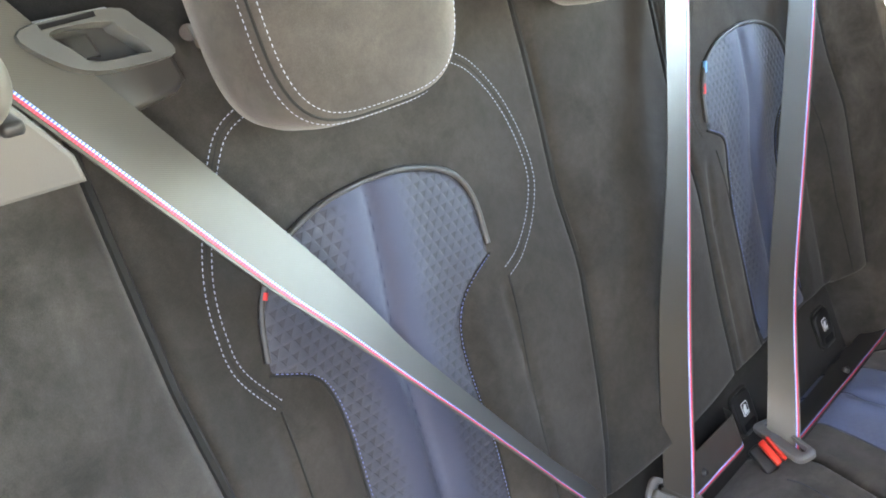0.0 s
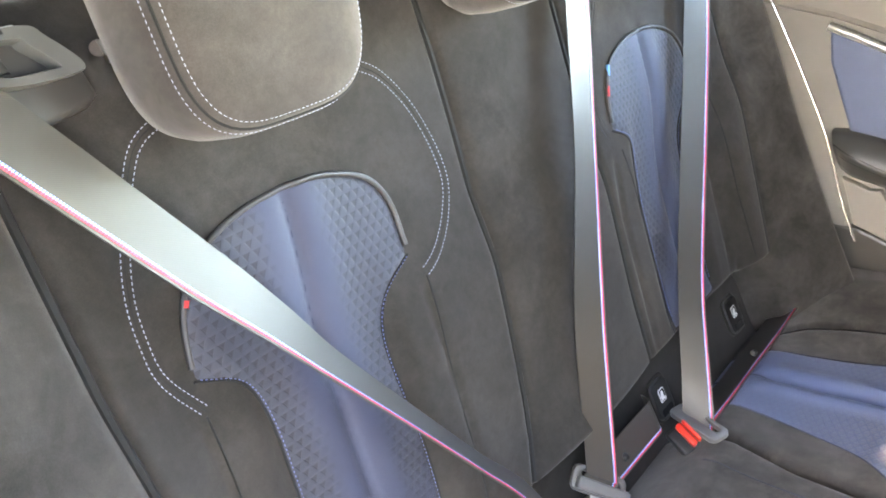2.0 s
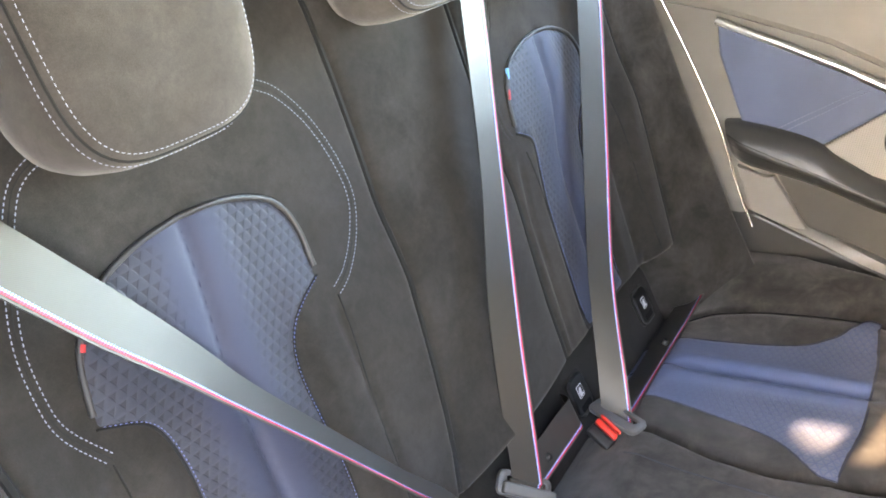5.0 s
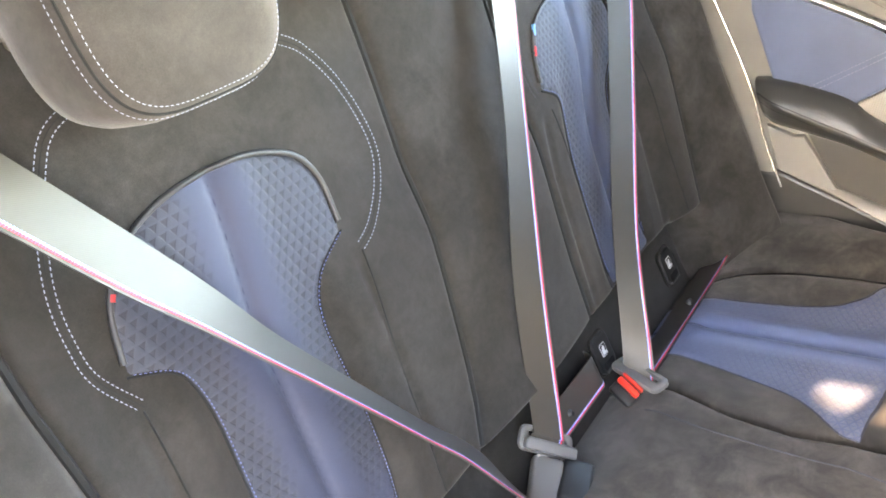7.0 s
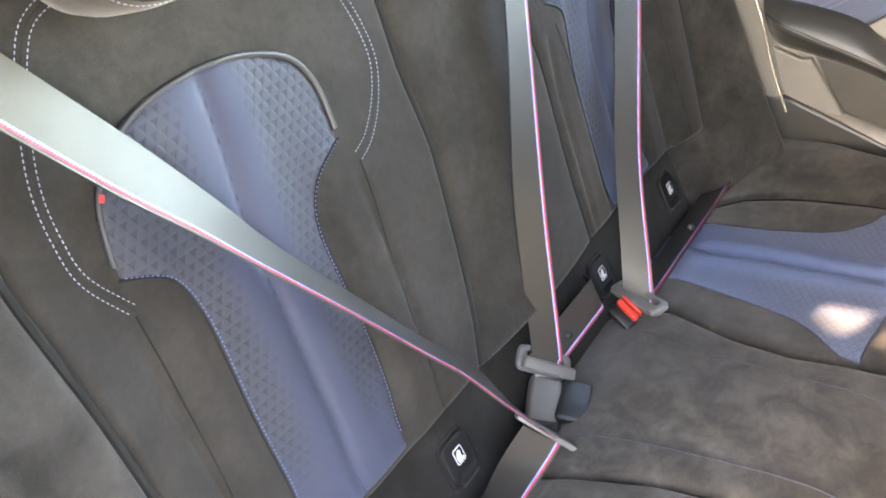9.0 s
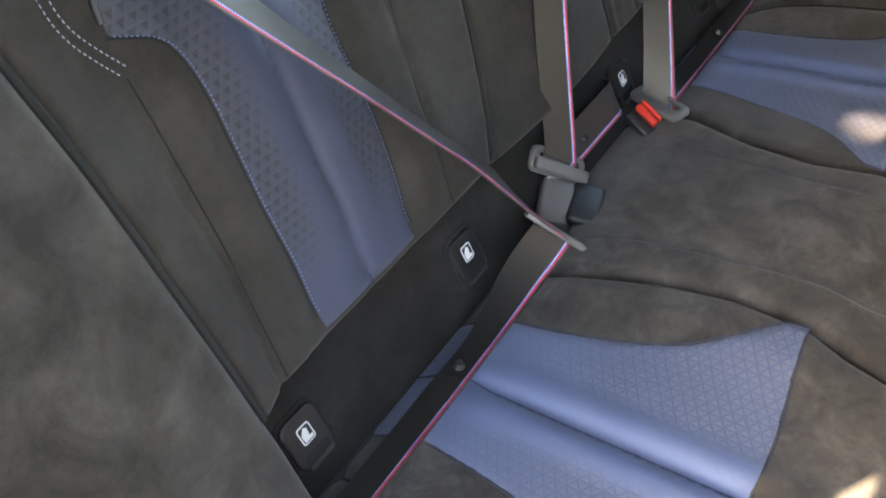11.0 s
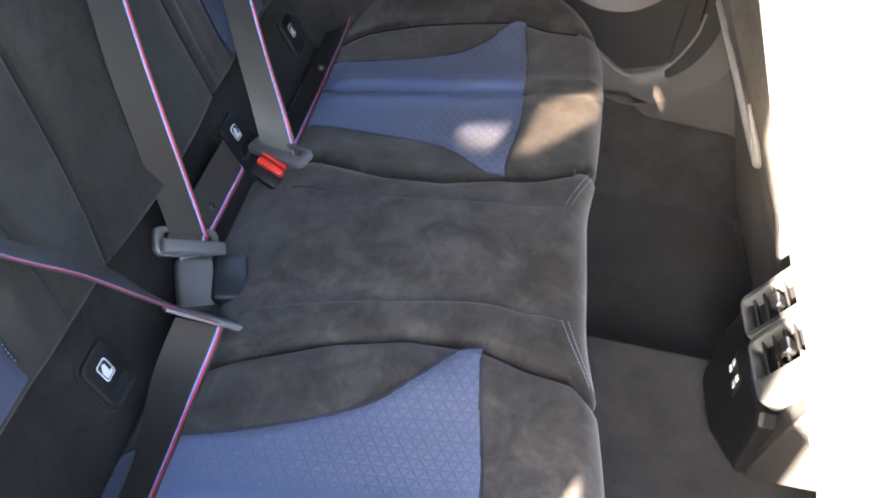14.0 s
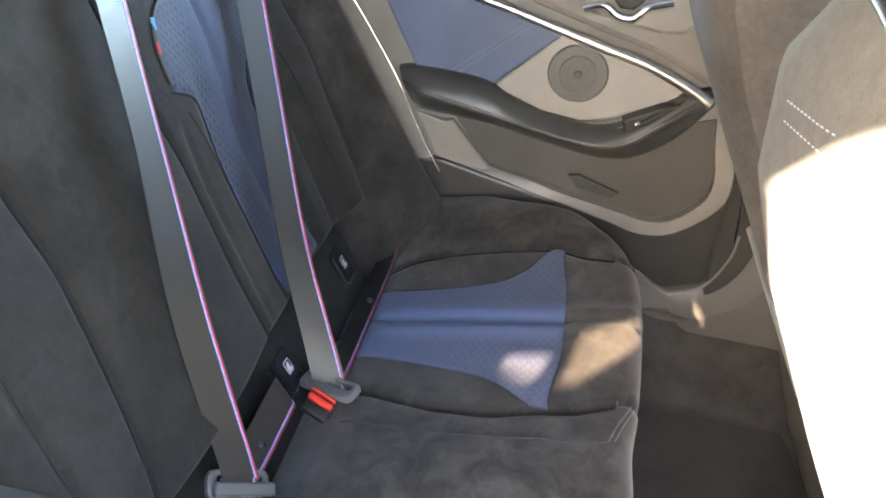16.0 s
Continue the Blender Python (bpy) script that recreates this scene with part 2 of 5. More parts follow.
RED_TAG = material("red_tag", (0.55, 0.03, 0.03), 0.6)[0]
CYAN_TAG = material("light_blue_tag", (0.12, 0.35, 0.65), 0.6)[0]
CARPET = carpet_mat("carpet", (0.062, 0.059, 0.055))
MAT_D = carpet_mat("floor_mat", (0.036, 0.035, 0.034))
DOOR_BLUE = plastic("blue_leather", (0.088, 0.112, 0.185), 0.5, 500.0, 0.35)
SPEAKER = perforated("speaker_mesh", (0.115, 0.109, 0.101), (0.012, 0.012, 0.011), 0.0036)
GRILLE = perforated("fine_perforated_trim", (0.30, 0.28, 0.255), (0.10, 0.092, 0.082), 0.0036)
HEADLINER = carpet_mat("headliner_cloth", (0.035, 0.035, 0.037))
PAINT = material("car_body_paint", (0.30, 0.30, 0.31), 0.3)[0]
CONCRETE = carpet_mat("pale_concrete", (0.38, 0.36, 0.325))
GLASS, gn, gl, gb = material("window_glass", (0.9, 0.95, 0.93), 0.0)
gb.inputs["Transmission Weight"].default_value = 1.0
gb.inputs["IOR"].default_value = 1.01
TINTED = bpy.data.materials.new("tinted_glass")
TINTED.use_nodes = True
tn, tl = TINTED.node_tree.nodes, TINTED.node_tree.links
see = tn.new("ShaderNodeBsdfTransparent")
see.inputs[0].default_value = (0.50, 0.47, 0.43, 1)
gloss = tn.new("ShaderNodeBsdfGlossy")
gloss.inputs["Roughness"].default_value = 0.02
tmix = tn.new("ShaderNodeMixShader")
tmix.inputs[0].default_value = 0.05
tl.new(see.outputs[0], tmix.inputs[1])
tl.new(gloss.outputs[0], tmix.inputs[2])
tl.new(tmix.outputs[0], tn["Material Output"].inputs[0])


# ---- mesh helpers ----
def part(name, mesh, mat, parent=None, label="", smooth=True):
    """Links a mesh, or a bmesh, as one object."""
    if isinstance(mesh, bmesh.types.BMesh):
        me = bpy.data.meshes.new(name)
        mesh.to_mesh(me)
        mesh.free()
    else:
        me = mesh
    me.materials.clear()
    me.materials.append(mat)
    if smooth:
        me.shade_smooth()
        me.set_sharp_from_angle(angle=radians(50))
    ob = new(name, me)
    if parent is not None:
        ob.parent = parent
    if label:
        tagged(ob, label)
    return ob


def thing(name, at, label, category, group="", kind=""):
    ob = new(name)
    ob.location = at
    bpy.context.view_layer.update()
    return tagged(ob, label, category, group, kind)


def attach(ob, parent):
    """Parents ob and keeps it where it stands."""
    ob.parent = parent
    ob.matrix_parent_inverse = Matrix.Translation(-parent.location)
    return ob


def grid(fn, us, vs, uv=None, back=None):
    """A sheet of points fn(u, v); back: a vector by which its rim is pushed back to give it depth."""
    bm = bmesh.new()
    rows = [[bm.verts.new(fn(u, v)) for u in us] for v in vs]
    lay = bm.loops.layers.uv.new("UVMap")
    for j in range(len(vs) - 1):
        for i in range(len(us) - 1):
            f = bm.faces.new((rows[j][i], rows[j][i + 1], rows[j + 1][i + 1], rows[j + 1][i]))
            if uv:
                for lp, (a, c) in zip(f.loops, ((i, j), (i + 1, j), (i + 1, j + 1), (i, j + 1))):
                    lp[lay].uv = uv(us[a], vs[c])
    if back is not None:
        rim = rows[0] + [r[-1] for r in rows[1:]] + rows[-1][-2::-1] + [r[0] for r in rows[-2:0:-1]]
        low = [bm.verts.new(p.co + Vector(back)) for p in rim]
        for i in range(len(rim)):
            k = (i + 1) % len(rim)
            bm.faces.new((rim[k], rim[i], low[i], low[k]))
        bm.faces.new(low)
    return bm


def spline(pts, n=8, closed=False):
    """A smooth line through the points."""
    p = [Vector(q) for q in pts]
    out = []
    m = len(p)
    for i in range(m if closed else m - 1):
        a = p[(i - 1) % m] if closed or i > 0 else p[i] * 2 - p[i + 1]
        b, c = p[i], p[(i + 1) % m]
        d = p[(i + 2) % m] if closed or i + 2 < m else c * 2 - b
        for k in range(n):
            t = k / n
            out.append(0.5 * ((2 * b) + (c - a) * t + (2 * a - 5 * b + 4 * c - d) * t * t + (3 * b - a - 3 * c + d) * t ** 3))
    if not closed:
        out.append(p[-1])
    return out


def resample(pts, step):
    out, need = [pts[0].copy()], step
    for a, b in zip(pts, pts[1:]):
        d = (b - a).length
        while d >= need and d > 1e-9:
            a = a + (b - a) * (need / d)
            out.append(a.copy())
            d = (b - a).length
            need = step
        need -= d
    return out


def tube(pts, r, sides=8, closed=False, flat=1.0):
    bm = bmesh.new()
    rings, n = [], len(pts)
    ref = Vector((0.31, 0.22, 0.92))
    for i, p in enumerate(pts):
        t = (pts[(i + 1) % n] - pts[i - 1]) if closed or 0 < i < n - 1 else (pts[1] - pts[0] if i == 0 else pts[-1] - pts[-2])
        t = t.normalized() if t.length > 1e-9 else Vector((1, 0, 0))
        a = t.cross(ref).normalized()
        b = a.cross(t)
        rr = r(i / max(1, n - 1)) if callable(r) else r
        rings.append([bm.verts.new(p + rr * (math.cos(2 * math.pi * k / sides) * a + flat * math.sin(2 * math.pi * k / sides) * b)) for k in range(sides)])
    for i in range(n if closed else n - 1):
        p, q = rings[i], rings[(i + 1) % n]
        for k in range(sides):
            bm.faces.new((p[k], p[(k + 1) % sides], q[(k + 1) % sides], q[k]))
    if not closed:
        bm.faces.new(rings[0][::-1])
        bm.faces.new(rings[-1])
    return bm


def inside(p, poly):
    c = False
    for i in range(len(poly)):
        a, b = poly[i - 1], poly[i]
        if (a[1] > p[1]) != (b[1] > p[1]) and p[0] < (b[0] - a[0]) * (p[1] - a[1]) / (b[1] - a[1]) + a[0]:
            c = not c
    return c


def patch(outline, surface, step, rise, uv, sink=-0.001):
    """A fitted panel: fills the outline with a fine net laid on surface(a, b, off)."""
    from mathutils.geometry import delaunay_2d_cdt
    rim = resample([Vector((*p, 0)) for p in outline] + [Vector((*outline[0], 0))], step)
    rim = [Vector((p.x, p.y)) for p in rim]
    if (rim[0] - rim[-1]).length < step * 0.4:
        rim.pop()
    lo = [min(p[k] for p in rim) for k in (0, 1)]
    hi = [max(p[k] for p in rim) for k in (0, 1)]
    pts = list(rim)
    for j in range(int((hi[1] - lo[1]) / step) + 1):
        for i in range(int((hi[0] - lo[0]) / step) + 1):
            q = Vector((lo[0] + (i + 0.5 * (j % 2)) * step, lo[1] + j * step))
            if inside(q, rim) and min((q - r).length_squared for r in rim) > (0.6 * step) ** 2:
                pts.append(q)
    edges = [(i, (i + 1) % len(rim)) for i in range(len(rim))]
    vs, _, fs, *_ = delaunay_2d_cdt(pts, edges, [], 1, 1e-6)
    bm = bmesh.new()
    lay = bm.loops.layers.uv.new("UVMap")
    made = []
    for q in vs:
        d = min((q - r).length for r in rim)
        k = min(1.0, d / (step * 1.2))
        made.append(bm.verts.new(surface(q[0], q[1], sink + (rise - sink) * k)))
    for f in fs:
        face = bm.faces.new([made[i] for i in f])
        for lp, i in zip(face.loops, f):
            lp[lay].uv = uv(vs[i][0], vs[i][1])
    bm.normal_update()
    return bm


def box_bm(size, bevel=0.0, seg=2, at=(0, 0, 0)):
    bm = bmesh.new()
    bmesh.ops.create_cube(bm, size=1)
    bmesh.ops.scale(bm, vec=size, verts=bm.verts)
    if bevel:
        bmesh.ops.bevel(bm, geom=bm.edges[:], offset=bevel, segments=seg, affect="EDGES", profile=0.5)
    bmesh.ops.translate(bm, vec=at, verts=bm.verts)
    return bm


def prism(poly, fn0, fn1, bevel=0.0, seg=2):
    """A plate: the outline at fn0 (front) and fn1 (back)."""
    bm = bmesh.new()
    a = [bm.verts.new(fn0(*p)) for p in poly]
    b = [bm.verts.new(fn1(*p)) for p in poly]
    n = len(poly)
    front = bm.faces.new(a)
    bm.faces.new(b[::-1])
    for i in range(n):
        bm.faces.new((a[(i + 1) % n], a[i], b[i], b[(i + 1) % n]))
    bmesh.ops.recalc_face_normals(bm, faces=bm.faces)
    if bevel:
        bmesh.ops.bevel(bm, geom=list(front.edges), offset=bevel, segments=seg, affect="EDGES", profile=0.5)
    return bm


def stitches(line, normal, dash=0.0027, gap=0.0016, w=0.00062, h=0.0005):
    """Short raised threads along a line, joined to one row."""
    bm = bmesh.new()
    pts = resample(line, dash + gap)
    for a, b in zip(pts, pts[1:]):
        d = b - a
        t = d.normalized()
        n = normal(a)
        s = t.cross(n).normalized() * (w / 2)
        c = a + t * dash
        mid = (a + c) / 2
        lowv = [bm.verts.new(p) for p in (a - s, a + s, c + s, c - s)]
        top = [bm.verts.new(p + n * h) for p in (mid - t * dash * 0.3 - s * 0.8, mid - t * dash * 0.3 + s * 0.8, mid + t * dash * 0.3 + s * 0.8, mid + t * dash * 0.3 - s * 0.8)]
        bm.faces.new(top)
        for i in range(4):
            k = (i + 1) % 4
            bm.faces.new((lowv[i], lowv[k], top[k], top[i]))
    bmesh.ops.recalc_face_normals(bm, faces=bm.faces)
    return bm


def flip_out(bm):
    bm.normal_update()
    up = sum(f.normal.z for f in bm.faces)
    if up < 0:
        bmesh.ops.reverse_faces(bm, faces=bm.faces)
    return bm


def sm(a, b, x):
    t = min(1.0, max(0.0, (x - a) / (b - a)))
    return t * t * (3 - 2 * t)


def lerp(table, x):
    if x <= table[0][0]:
        return table[0][1]
    for (a, p), (b, q) in zip(table, table[1:]):
        if x <= b:
            return p + (q - p) * (x - a) / (b - a)
    return table[-1][1]


def span(a, b, n):
    return [a + (b - a) * i / n for i in range(n + 1)]


# ---- the rear backrest as a surface ----
LEAN = radians(25)
UP = Vector((0, math.sin(LEAN), math.cos(LEAN)))
OUT = Vector((0, -math.cos(LEAN), math.sin(LEAN)))
FOOT = Vector((0, 0.012, 0.481))
MID = 0.338
SPLIT_NEAR = [(0.0, 0.152), (0.014, 0.146), (0.06, 0.130), (0.10, 0.1205), (0.15, 0.1120), (0.20, 0.1050), (0.25, 0.0990), (0.31, 0.0945), (0.36, 0.0915), (0.42, 0.0890), (0.48, 0.0880), (0.64, 0.0900)]
SPLIT_FAR = [(0.0, 0.150), (0.05, 0.146), (0.10, 0.144), (0.15, 0.145), (0.23, 0.149), (0.30, 0.151), (0.47, 0.150), (0.64, 0.149)]
WING = [(-0.02, 0.530), (0.17, 0.541), (0.35, 0.551), (0.64, 0.556)]


def split(side, s):
    """Where the narrow middle backrest meets the outer ones; it sits off the car's middle."""
    return lerp(SPLIT_NEAR if side < 0 else SPLIT_FAR, s)


def midline(x, s):
    """Where the cloth's middle runs: it leans outwards on one seat and inwards on the other."""
    if x < 0:
        return MID + 0.014 * sm(0.44, 0.28, s) + 0.008 * sm(0.10, 0.0, s)
    return MID - 0.008 - 0.026 * sm(0.36, 0.20, s)


def relief(x, s):
    a = abs(x)
    l = a - midline(x, s)
    m = abs(l)
    low = 1 - sm(0.25, 0.36, s)
    d = 0.012 * low * sm(0.066, 0.098, m)
    d += 0.006 * (1 - low) * (1 - sm(0.10, 0.24, m))
    d += 0.003 * math.exp(-((m - 0.026) / 0.020) ** 2) * sm(0.47, 0.40, s) - 0.0045 * math.exp(-(m / 0.006) ** 2) * sm(0.440, 0.420, s)
    d -= 0.004 * math.exp(-((m - 0.135) / 0.005) ** 2) * sm(0.30, 0.27, s) if s < 0.30 else 0
    d -= 0.003 * sm(0.14, 0.24, -l)
    d += 0.030 * sm(0.12, 0.21, l) * (1 - 0.35 * sm(0.2, 0.55, s))
    d -= 0.025 * sm(0.53, 0.64, s) ** 2
    return 0.010 + (d - 0.010) * sm(-0.004, 0.05, s) if a < 0.46 else d


def back(x, s, off=0.0):
    return FOOT + Vector((x, 0, 0)) + UP * s + OUT * (relief(x, s) + off)


def back_normal(p):
    return OUT


def rolled(t, edge=0.012, depth=0.010):
    """The way a padded panel turns in towards its seam; t: distance from the seam."""
    return -depth * max(0.0, 1 - t / edge) ** 2.2


INSERT_HALF = [(0.0, 0.432), (0.040, 0.429), (0.078, 0.418), (0.104, 0.402), (0.121, 0.372), (0.127, 0.323), (0.094, 0.307), (0.078, 0.285), (0.0715, 0.25), (0.073, 0.20), (0.075, 0.15), (0.073, 0.08), (0.070, 0.014)]


def insert_outline(side):
    right = [Vector((p[0], p[1], 0)) for p in INSERT_HALF]
    top = spline(right[:6], 5)
    low = spline(right[5:], 4)
    r = top + low[1:]
    left = [Vector((-p.x, p.y, 0)) for p in r[::-1]]
    ring = r + left[:-1]
    return [(side * midline(side, p.y) + p.x, p.y) for p in ring]


BENCH = thing("rear_bench", (0, -0.2, 0.13), "black suede rear bench with blue triangle-embossed cloth on both outer seats", "car seat")


def backrest_outer(side, label):

    def cover(u, s):
        xa, xb = split(side, s), lerp(WING, s)
        a = xa + (xb - xa) * u
        t = min(a - xa, xb - a, max(0.0, 0.625 - s) * 1.5, max(0.0, s - 0.008) * 2)
        return back(side * a, s, rolled(t))
    us = sorted(set([0, 0.004, 0.01, 0.018, 0.028, 0.97, 0.98, 0.99, 1] + span(0.04, 0.96, 76)))
    vs = sorted(set([0.008, 0.011, 0.014, 0.018] + span(0.024, 0.60, 88) + [0.607, 0.613, 0.619, 0.625]))
    if side < 0:
        us = us[::-1]
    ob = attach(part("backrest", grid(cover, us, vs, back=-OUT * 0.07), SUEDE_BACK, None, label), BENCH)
    ring = insert_outline(side)
    attach(part("cloth_insert", patch(ring, lambda x, s, o: back(x, s, o), 0.006, 0.0022, lambda x, s: (x - side * midline(side, s), s)), BLUE_BACK_SHADED, None, "blue cloth embossed with small triangles"), ob)
    # piping round the upper curve of the insert
    top = [p for p in ring if p[1] >= 0.327]
    k = next(i for i in range(len(top)) if (Vector(top[i]) - Vector(top[i - 1])).length > 0.1)
    top = top[k:] + top[:k]
    attach(part("piping", tube([back(x, s, 0.0022) for x, s in top], 0.0026), PIPING, None, "dark grey piping"), ob)
    low = [p for p in ring if p[1] < 0.328]
    k = next(i for i in range(len(low)) if (Vector(low[i]) - Vector(low[i - 1])).length > 0.1)
    low = low[k:] + low[:k]
    for run in ([p for p in low if p[0] < side * midline(side, p[1])], [p for p in low if p[0] > side * midline(side, p[1])]):
        run = [p for p in run if p[1] > 0.015]
        run.sort(key=lambda p: -p[1] - abs(p[0] - side * midline(side, p[1])) * 0.02)
        attach(part("seam", tube([back(x, s, 0.0008) for x, s in run], 0.0012, 6), SEAM), ob)
        inner = [back(x + (side * midline(side, s) - x) * 0.035, s, 0.0030) for x, s in run]
        attach(part("stitching", stitches(resample(inner, 0.004), back_normal, 0.0022, 0.0020, 0.0006), BLUE_THREAD, None, "blue edge stitching"), ob)
    # bolster seams below the insert's shoulders
    for table in ([(0.01, 0.226), (0.105, 0.221), (0.295, 0.208)], [(0.017, 0.487), (0.14, 0.479), (0.295, 0.478)]):
        line = [back(side * lerp(table, s), s, 0.0002) for s in span(0.295, 0.014, 24)]
        attach(part("seam", tube(line, 0.0010, 6), SEAM), ob)
    # centre seam of the insert
    attach(part("seam", tube([back(side * midline(side, s), s, 0.0022) for s in span(0.420, 0.016, 80)], 0.0007, 6), SEAM_BLUE), ob)
    # ornamental double stitching
    arcs = {"inner": (0.0050, [(-0.209, 0.509), (-0.180, 0.4915), (-0.151, 0.4545), (-0.1335, 0.408), (-0.131, 0.367), (-0.150, 0.335), (-0.183, 0.309), (-0.213, 0.297)]),
            "outer": (0.0042, [(-0.413, 0.518), (-0.443, 0.506), (-0.4615, 0.484), (-0.488, 0.435), (-0.5005, 0.4025), (-0.504, 0.371), (-0.5005, 0.338), (-0.476, 0.297)])}
    for key, (gap, arc) in arcs.items():
        if side > 0 and key == "inner":
            arc = [(-0.243, 0.505), (-0.222, 0.474), (-0.204, 0.445), (-0.187, 0.409), (-0.179, 0.373), (-0.181, 0.337), (-0.188, 0.318)]
        mid = spline([(-side * x if side > 0 else x, s, 0) for x, s in arc], 8)
        for shift in (-gap, gap):
            line = []
            for i, p in enumerate(mid):
                t = (mid[min(i + 1, len(mid) - 1)] - mid[max(i - 1, 0)]).normalized()
                q = p + Vector((-t.y, t.x, 0)) * shift
                line.append(back(q.x, q.y, 0.0004))
            attach(part("stitching", stitches(line, back_normal, 0.0026, 0.0019, 0.00068), THREAD if side < 0 else THREAD_D, None, "white-blue stitching"), ob)
        attach(part("seam", tube([back(p.x, p.y, -0.0003) for p in mid], 0.0006, 6), SEAM), ob)
    # small woven tag on the insert's edge
    for c, (s0, s1) in ((RED_TAG, (0.368, 0.380)), (PIPING, (0.381, 0.392)), (CYAN_TAG, (0.393, 0.406))):
        if side < 0 and c is not RED_TAG:
            continue
        if side < 0:
            s0, s1 = 0.378, 0.383
        cx = [side * midline(side, s0) - lerp([(0.323, 0.127), (0.372, 0.121), (0.402, 0.104)], s) for s in (s0, s1)]
        attach(part("woven_tag", tube([back(cx[0], s0, 0.003), back(cx[1], s1, 0.003)], 0.0026, 8), c), ob)
    return ob


NEAR_BACK = backrest_outer(-1, "black suede rear backrest with blue triangle-embossed cloth centre")
FAR_BACK = backrest_outer(1, "black suede rear backrest with blue cloth centre beside the door")


def backrest_middle():

    def cover(u, s):
        xa, xb = 0.0012 - split(-1, s), split(1, s) - 0.0012
        x = xa + (xb - xa) * (u + 1) / 2
        t = min(x - xa, xb - x, max(0.0, 0.60 - s) * 1.5, max(0.0, s - 0.008) * 2)
        return back(x, s, 0.012 * (1 - u * u) + rolled(t))
    us = sorted(set([-1, -0.985, -0.96, -0.93, 0.93, 0.96, 0.985, 1] + span(-0.9, 0.9, 24)))
    vs = sorted(set([0.008, 0.011, 0.014, 0.018] + span(0.024, 0.57, 50) + [0.58, 0.59, 0.597, 0.60]))
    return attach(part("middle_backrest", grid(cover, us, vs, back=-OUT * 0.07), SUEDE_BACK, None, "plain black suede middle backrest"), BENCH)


backrest_middle()
for side, ob in ((-1, NEAR_BACK), (1, FAR_BACK)):
    attach(part("seam", tube([back(side * split(side, v), v, -0.0040) for v in span(0.014, 0.60, 60)], 0.0036, 6), SEAM), ob)
    attach(part("seam", tube([back(side * (lerp(WING, v) + 0.0007), v, -0.0045) for v in span(0.012, 0.53, 60)], 0.0036, 6), SEAM), ob)


# ---- side bolsters between backrest and doors ----
def side_bolster(side, label):

    def cover(u, s):
        xa = lerp(WING, s) + 0.0015
        xb = (0.668 if side > 0 else 0.745) + 0.010 * sm(0, 0.6, s)
        a = xa + (xb - xa) * u
        fwd = lerp([(-0.10, 0.135), (0.0, 0.118), (0.2, 0.09), (0.5, 0.06), (0.62, 0.04)], s)
        base = relief(side * xa, s)
        d = base + (fwd - base) * sm(-0.15, 1.0, u) * 1.0
        t = min((a - xa), max(0, 0.545 - s) * 1.5)
        d += rolled(t, 0.014, 0.012) - (0.045 if side > 0 else 0.06) * max(0.0, (u - 0.78) / 0.22) ** 2
        return FOOT + Vector((side * a, 0, 0)) + UP * s + OUT * d
    us = [0, 0.015, 0.035, 0.06, 0.09] + span(0.13, 1, 22)
    if side < 0:
        us = us[::-1]
    return attach(part("side_bolster", grid(cover, us, span(-0.14, 0.50, 40) + [0.515, 0.527, 0.537, 0.545], back=-OUT * 0.10), SUEDE_SIDE, None, label), BENCH)


side_bolster(-1, "black suede side bolster between backrest and open doorway")
side_bolster(1, "black suede side bolster between backrest and rear door")


# ---- lower panel with child seat anchor covers ----
PANEL_TILT = radians(33)
PANEL_UP = Vector((0, math.sin(PANEL_TILT), math.cos(PANEL_TILT)))
PANEL_OUT = Vector((0, -math.cos(PANEL_TILT), math.sin(PANEL_TILT)))
PANEL_AT = Vector((0, 0.0, 0.405))


def low_panel(x, v, off=0.0):
    """The padded strip below the backrest, leaning back, with a rounded upper edge."""
    roll = -0.030 * max(0.0, (v - 0.030) / 0.052) ** 2.2
    return PANEL_AT + Vector((x, 0, 0)) + PANEL_UP * v + PANEL_OUT * (roll - 0.004 + off + 0.0012 * noise.noise((x * 7, v * 20, 3.0)))


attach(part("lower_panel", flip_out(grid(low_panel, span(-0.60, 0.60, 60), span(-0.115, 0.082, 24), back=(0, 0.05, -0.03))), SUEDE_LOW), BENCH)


def rounded(w, h, r, at=(0, 0), n=5):
    """The outline of a rectangle with round corners."""
    out = []
    for cx, cy, a0 in ((w / 2 - r, h / 2 - r, 0), (r - w / 2, h / 2 - r, 90), (r - w / 2, r - h / 2, 180), (w / 2 - r, r - h / 2, 270)):
        out += [(at[0] + cx + r * math.cos(radians(a0 + 90 * k / n)), at[1] + cy + r * math.sin(radians(a0 + 90 * k / n))) for k in range(n + 1)]
    return out


